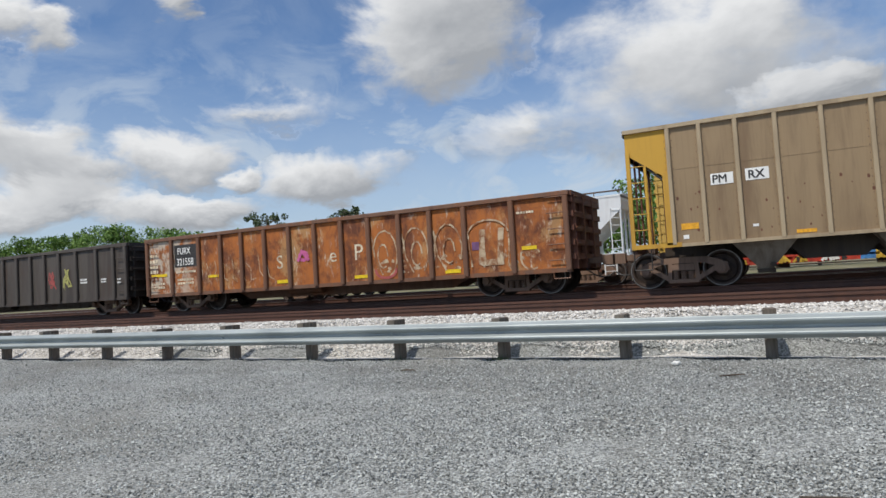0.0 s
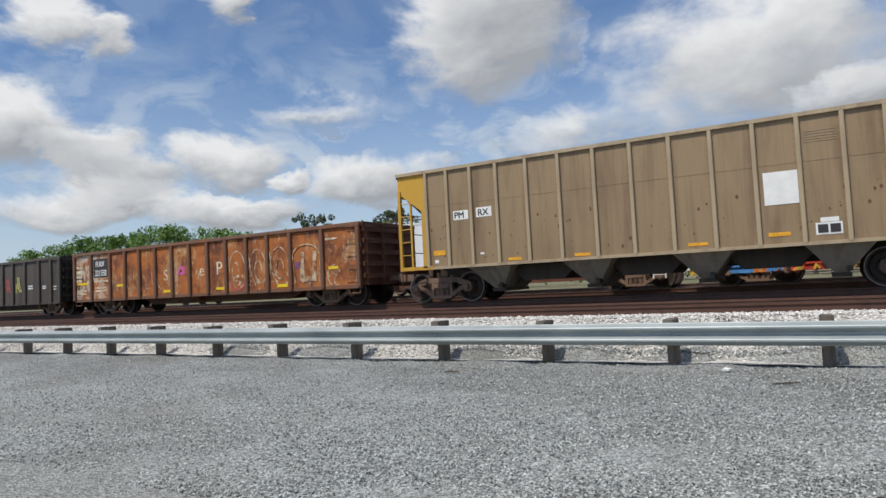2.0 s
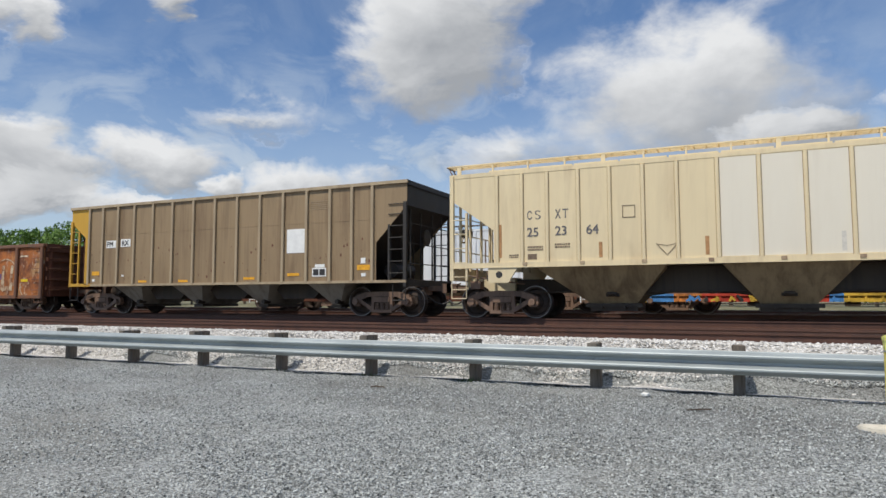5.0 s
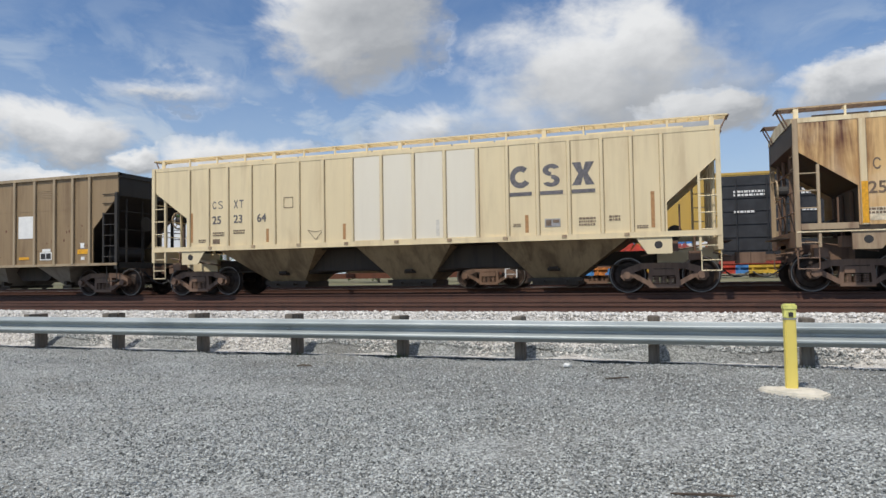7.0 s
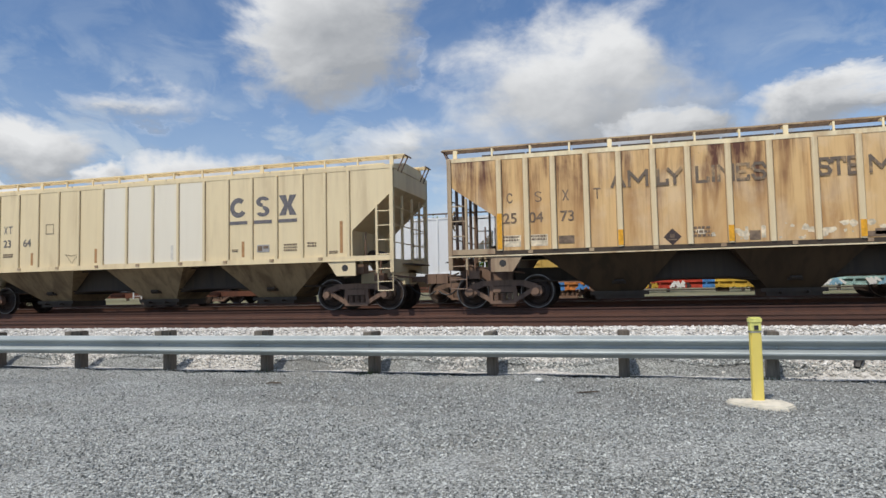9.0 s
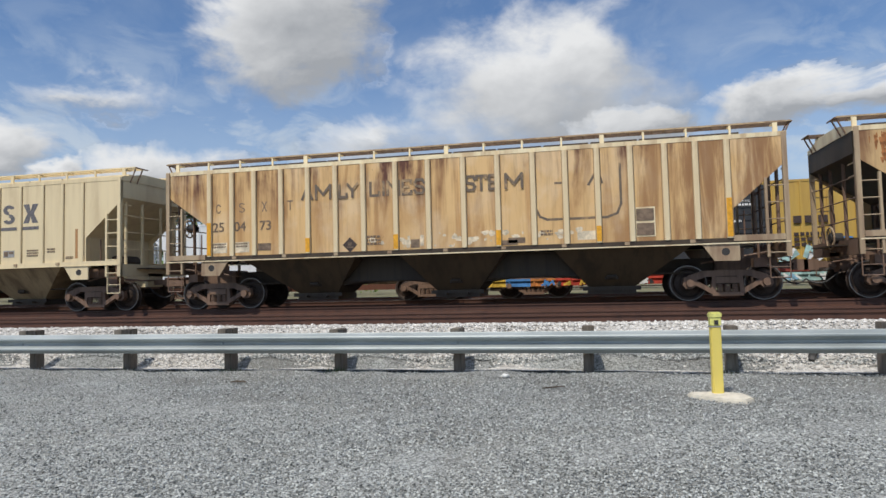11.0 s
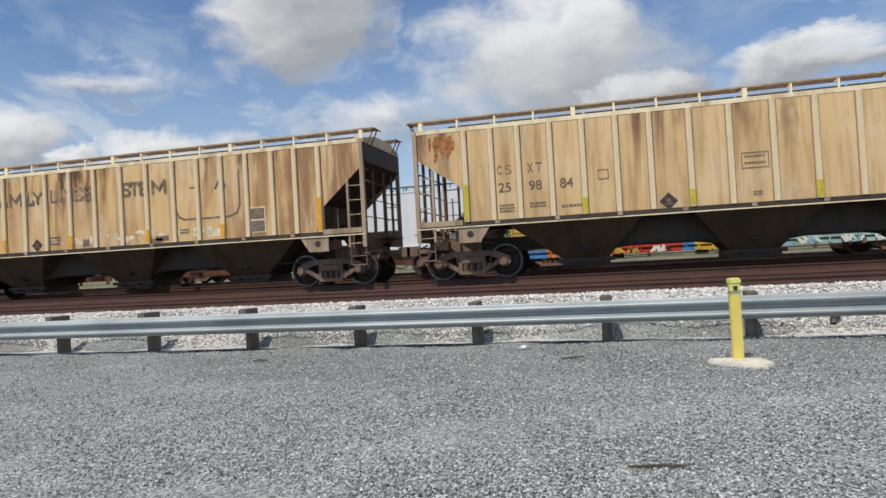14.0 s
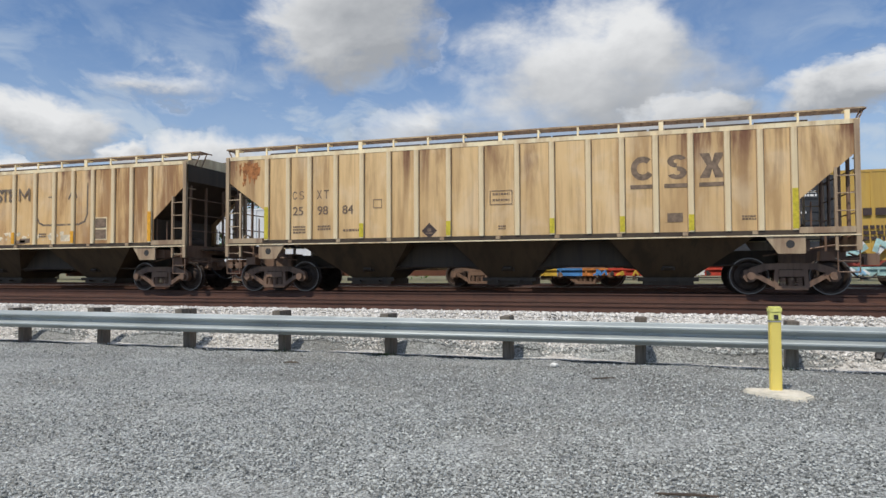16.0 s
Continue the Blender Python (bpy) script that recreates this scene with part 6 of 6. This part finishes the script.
def slab():
    bm = B()
    pts = [(-0.43, 0.10), (-0.36, 0.20), (0.05, 0.24), (0.36, 0.16), (0.44, -0.06), (0.30, -0.20), (-0.02, -0.16), (-0.30, -0.04)]
    low = [bm.verts.new((x * 1.03, y * 1.05, -0.05)) for x, y in pts]
    high = [bm.verts.new((x, y, 0.035)) for x, y in pts]
    bm.faces.new(high)
    for i in range(len(pts)):
        j = (i + 1) % len(pts)
        bm.faces.new((low[i], low[j], high[j], high[i]))
    bmesh.ops.bevel(bm, geom=[e for e in bm.edges if all(v.co.z > 0 for v in e.verts)], offset=0.015, segments=2, affect="EDGES")
    ob = part("concrete_slab", bm, M["slab"], None)
    ob.location = (1.37, 7.84, 0.0)
    ob.scale = (0.76, 1.25, 1.0)
    tagged(ob, "pale rough concrete slab round the yellow marker post", "concrete slab")


def litter():
    rng = random.Random(31)
    bm = bmesh.new()
    bmesh.ops.create_icosphere(bm, subdivisions=2, radius=0.055)
    for v in bm.verts:
        v.co *= rng.uniform(0.8, 1.2)
        v.co.z *= 0.55
    ob = part("white_rock", bm, M["white"], None)
    ob.location = (-1.21, 9.2, 0.045)
    tagged(ob, "single bright white rock on grey gravel", "rock")

    def stick(x, y, z, l, w, turn, tip, m, name, label):
        bm = B()
        k = 5
        rings = []
        for i in range(k + 1):
            u = i / k - 0.5
            r = w * (1 - 0.5 * abs(u) * 1.4)
            c = Vector((u * l, rng.uniform(-0.3, 0.3) * w, r * 0.6 + rng.uniform(0, 0.3) * w))
            rings.append([bm.verts.new(c + Vector((0, r * math.cos(a), r * 0.7 * math.sin(a)))) for a in (0, 1.26, 2.5, 3.77, 5.03)])
        for a, b in zip(rings, rings[1:]):
            for i in range(5):
                j = (i + 1) % 5
                bm.faces.new((a[i], a[j], b[j], b[i]))
        bm.faces.new(rings[0])
        bm.faces.new(rings[-1][::-1])
        ob = part(name, bm, m, None)
        ob.matrix_basis = pose(x, y, z, 0, tip, turn)
        tagged(ob, label, "stick" if name == "stick" else "scrap")
    stick(0.23, 4.19, 0.005, 0.36, 0.014, 5, 0, M["tie"], "stick", "dark broken stick lying on gravel")
    stick(-0.49, 8.39, 0.01, 0.30, 0.016, 28, 0, M["tie"], "stick", "dark twig lying on gravel")
    stick(3.06, 10.16, 0.26, 0.30, 0.065, 60, -52, M["black"], "rubber_scrap", "black scrap of rubber on pale ballast")
    stick(-0.30, 3.55, 0.004, 0.25, 0.012, -8, 0, M["tie"], "stick", "dark broken stick lying on gravel")
    stick(-5.0, 8.6, 0.006, 0.22, 0.02, 10, 0, M["bark"], "stick", "brown bit of bark on gravel")



def weeds():
    """Small tufts at the foot of a few posts."""
    rng = random.Random(52)
    pts, faces = [], []
    for k, n in ((-4, 26), (-1, 34), (0, 60), (1, 70), (4, 40), (3, 18)):
        for _ in range(n):
            x, y = POST_X + 1.905 * k + rng.gauss(0, 0.10), 9.58 + rng.gauss(0, 0.05)
            h, a = rng.uniform(0.03, 0.13), rng.uniform(0, 6.28)
            dx, dy = 0.006 * math.cos(a), 0.006 * math.sin(a)
            i, z = len(pts), bed_height(y) - 0.01
            pts += [(x - dx, y - dy, z), (x + dx, y + dy, z), (x + rng.gauss(0, 0.03), y + rng.gauss(0, 0.03), z + h)]
            faces.append((i, i + 1, i + 2))
    me = bpy.data.meshes.new("weeds")
    me.from_pydata(pts, [], faces)
    tagged(mesh_ob("weeds", me, M["leaf_dark"]), "thin green weeds at the foot of guardrail posts", "weeds", kind="stuff")


weeds()
marker()
slab()
litter()

# ------------------------------------------------------------ trees


def tree(x, y, height, spread, leaf, seed, kind="broad", label="", thick=1.0):
    rng = random.Random(seed)
    ob = empty("tree", pose(x, y, bed_height(y) - 0.05), label, "tree", "trees beyond the yard")
    bm = B()
    base = 0.55 if kind == "broad" else 0.22
    fork = height * (0.35 if kind == "broad" else 0.92)
    r = 0.018 * height
    rod(bm, (0, 0, -0.2), (rng.uniform(-0.2, 0.2), 0, fork * 0.5), r, 7)
    rod(bm, (0, 0, fork * 0.45), (rng.uniform(-0.3, 0.3), 0, fork), r * 0.8, 7)
    tips = []
    for i in range(10 if kind == "broad" else 13):
        a = rng.uniform(0, 2 * math.pi)
        if kind == "broad":
            z0 = fork * rng.uniform(0.8, 1.0)
            z1 = height * rng.uniform(0.42, 0.93)
            reach = spread * rng.uniform(0.35, 0.9) * math.sqrt(max(0.05, 1 - ((z1 / height - 0.6) / 0.42) ** 2))
        else:
            z0 = height * rng.uniform(0.6, 0.95)
            z1 = min(height, z0 + rng.uniform(0.2, 1.2))
            reach = spread * rng.uniform(0.4, 1.0) * (1.15 - abs(z0 / height - 0.8) * 2.2)
        q = Vector((reach * math.cos(a), reach * math.sin(a), z1))
        rod(bm, (0, 0, z0), q, r * 0.3, 5)
        tips.append(q)
    tips.append(Vector((0, 0, height * 0.93)))
    part("trunk", bm, M["bark"], ob)
    pts, faces = [], []
    clumps = []
    for q in tips:
        for _ in range(int((5 if kind == "broad" else 3) * thick)):
            clumps.append((q + Vector((rng.gauss(0, 1), rng.gauss(0, 1), rng.gauss(0, 0.7))) * (spread * (0.24 if kind == "broad" else 0.22)), spread * rng.uniform(0.15, 0.30)))
    if kind == "broad":                                     # a low skirt of brush closes the row
        for _ in range(16):
            clumps.append((Vector((rng.uniform(-1, 1) * spread, rng.uniform(-1, 1) * spread * 0.6, height * rng.uniform(0.12, 0.55))), spread * rng.uniform(0.18, 0.32)))
    for c, cr in clumps:
        c.z = min(c.z, height - cr * 0.6)
        for _ in range(64):
            d = Vector((rng.gauss(0, 1), rng.gauss(0, 1), rng.gauss(0, 0.8)))
            p = c + d.normalized() * cr * rng.uniform(0.55, 1.05)
            if p.z < 0.3:
                continue
            s = rng.uniform(0.12, 0.27)
            u = Vector((rng.gauss(0, 1), rng.gauss(0, 1), rng.gauss(0, 1))).normalized() * s
            v = u.cross(Vector((rng.gauss(0, 1), rng.gauss(0, 1), rng.gauss(0, 1)))).normalized() * s * 0.75
            k = len(pts)
            pts += [tuple(p + u), tuple(p + v), tuple(p - u), tuple(p - v)]
            faces.append((k, k + 1, k + 2, k + 3))
    me = bpy.data.meshes.new("crown")
    me.from_pydata(pts, [], faces)
    mesh_ob("crown", me, leaf, ob)
    return ob


def trees():
    rng = random.Random(40)
    Yt = 82.0
    # slope across the line, height over it
    row = [(-2.55, .13), (-2.42, .125), (-2.3, .12), (-2.16, .128), (-2.02, .135), (-1.9, .150), (-1.8, .163), (-1.71, .166), (-1.62, .165), (-1.54, .166), (-1.46, .165), (-1.38, .171), (-1.31, .166), (-1.24, .155), (-1.17, .144), (-1.10, .132), (-1.02, .122), (-0.94, .126), (-0.83, .125), (-0.74, .120), (-0.65, .115), (-0.55, .11), (-0.44, .105), (-0.30, .11), (-0.22, .105), (-0.155, .132), (-0.09, .12), (-0.012, .142), (0.06, .125), (0.16, .12), (0.28, .12), (0.42, .12)]
    for i, (u, w) in enumerate(row):
        y = Yt + rng.uniform(-5, 5)
        red = i in (0, 1, 2, 3)
        tree(u * y, y, w * y + 1.0, rng.uniform(4.2, 5.6), M["leaf_red"] if red else M["leaf"], 100 + i, "broad", "reddish budding tree in the far tree line" if red else "leafy green tree in the far tree line")
    for i, (u, w, s) in enumerate(((-0.882, .1555, 3.2), (-0.705, .1455, 3.3))):
        tree(u * 95, 95, w * 95 + 1.0, s, M["leaf_dark"], 300 + i, "pine", "tall dark pine above the tree line", 0.7)


trees()

# ------------------------------------------------------------ what moves
# seconds and metres that the train has come along the line
RUN = [
    (0.0, 28.180), (0.5, 26.079), (1.0, 23.978), (1.5, 21.895), (2.0, 19.836), (2.5, 17.768), (3.0, 15.637), (3.5, 13.753),
    (4.0, 11.761), (4.5, 9.783), (5.0, 7.818), (5.5, 5.956), (6.0, 3.969), (6.5, 2.023), (7.0, 0.055), (7.5, -1.880),
    (8.0, -3.824), (8.5, -5.663), (9.0, -7.556), (9.5, -9.442), (10.0, -11.320), (10.5, -13.192), (11.0, -15.092), (11.5, -16.828),
    (12.0, -18.860), (12.5, -20.537), (13.0, -22.507), (13.5, -24.166), (14.0, -26.120), (14.5, -27.794), (15.0, -29.623), (15.5, -31.336),
    (16.0, -33.234),
]


def run(t):
    for (a, u), (b, v) in zip(RUN, RUN[1:]):
        if t <= b:
            return u + (v - u) * (t - a) / (b - a)
    return RUN[-1][1]


def motions():
    steps = [0.125 * i for i in range(129)]
    for (car, wheels), x in CARS:
        walk(car, [(t, pose(x + d, TRAIN_Y, RAIL_Z)) for t, d in RUN])
        for w, wx in wheels:
            walk(w, [(t, pose(wx, 0, 0.457, 0, math.degrees(run(t) / 0.457), 0)) for t in steps])


motions()
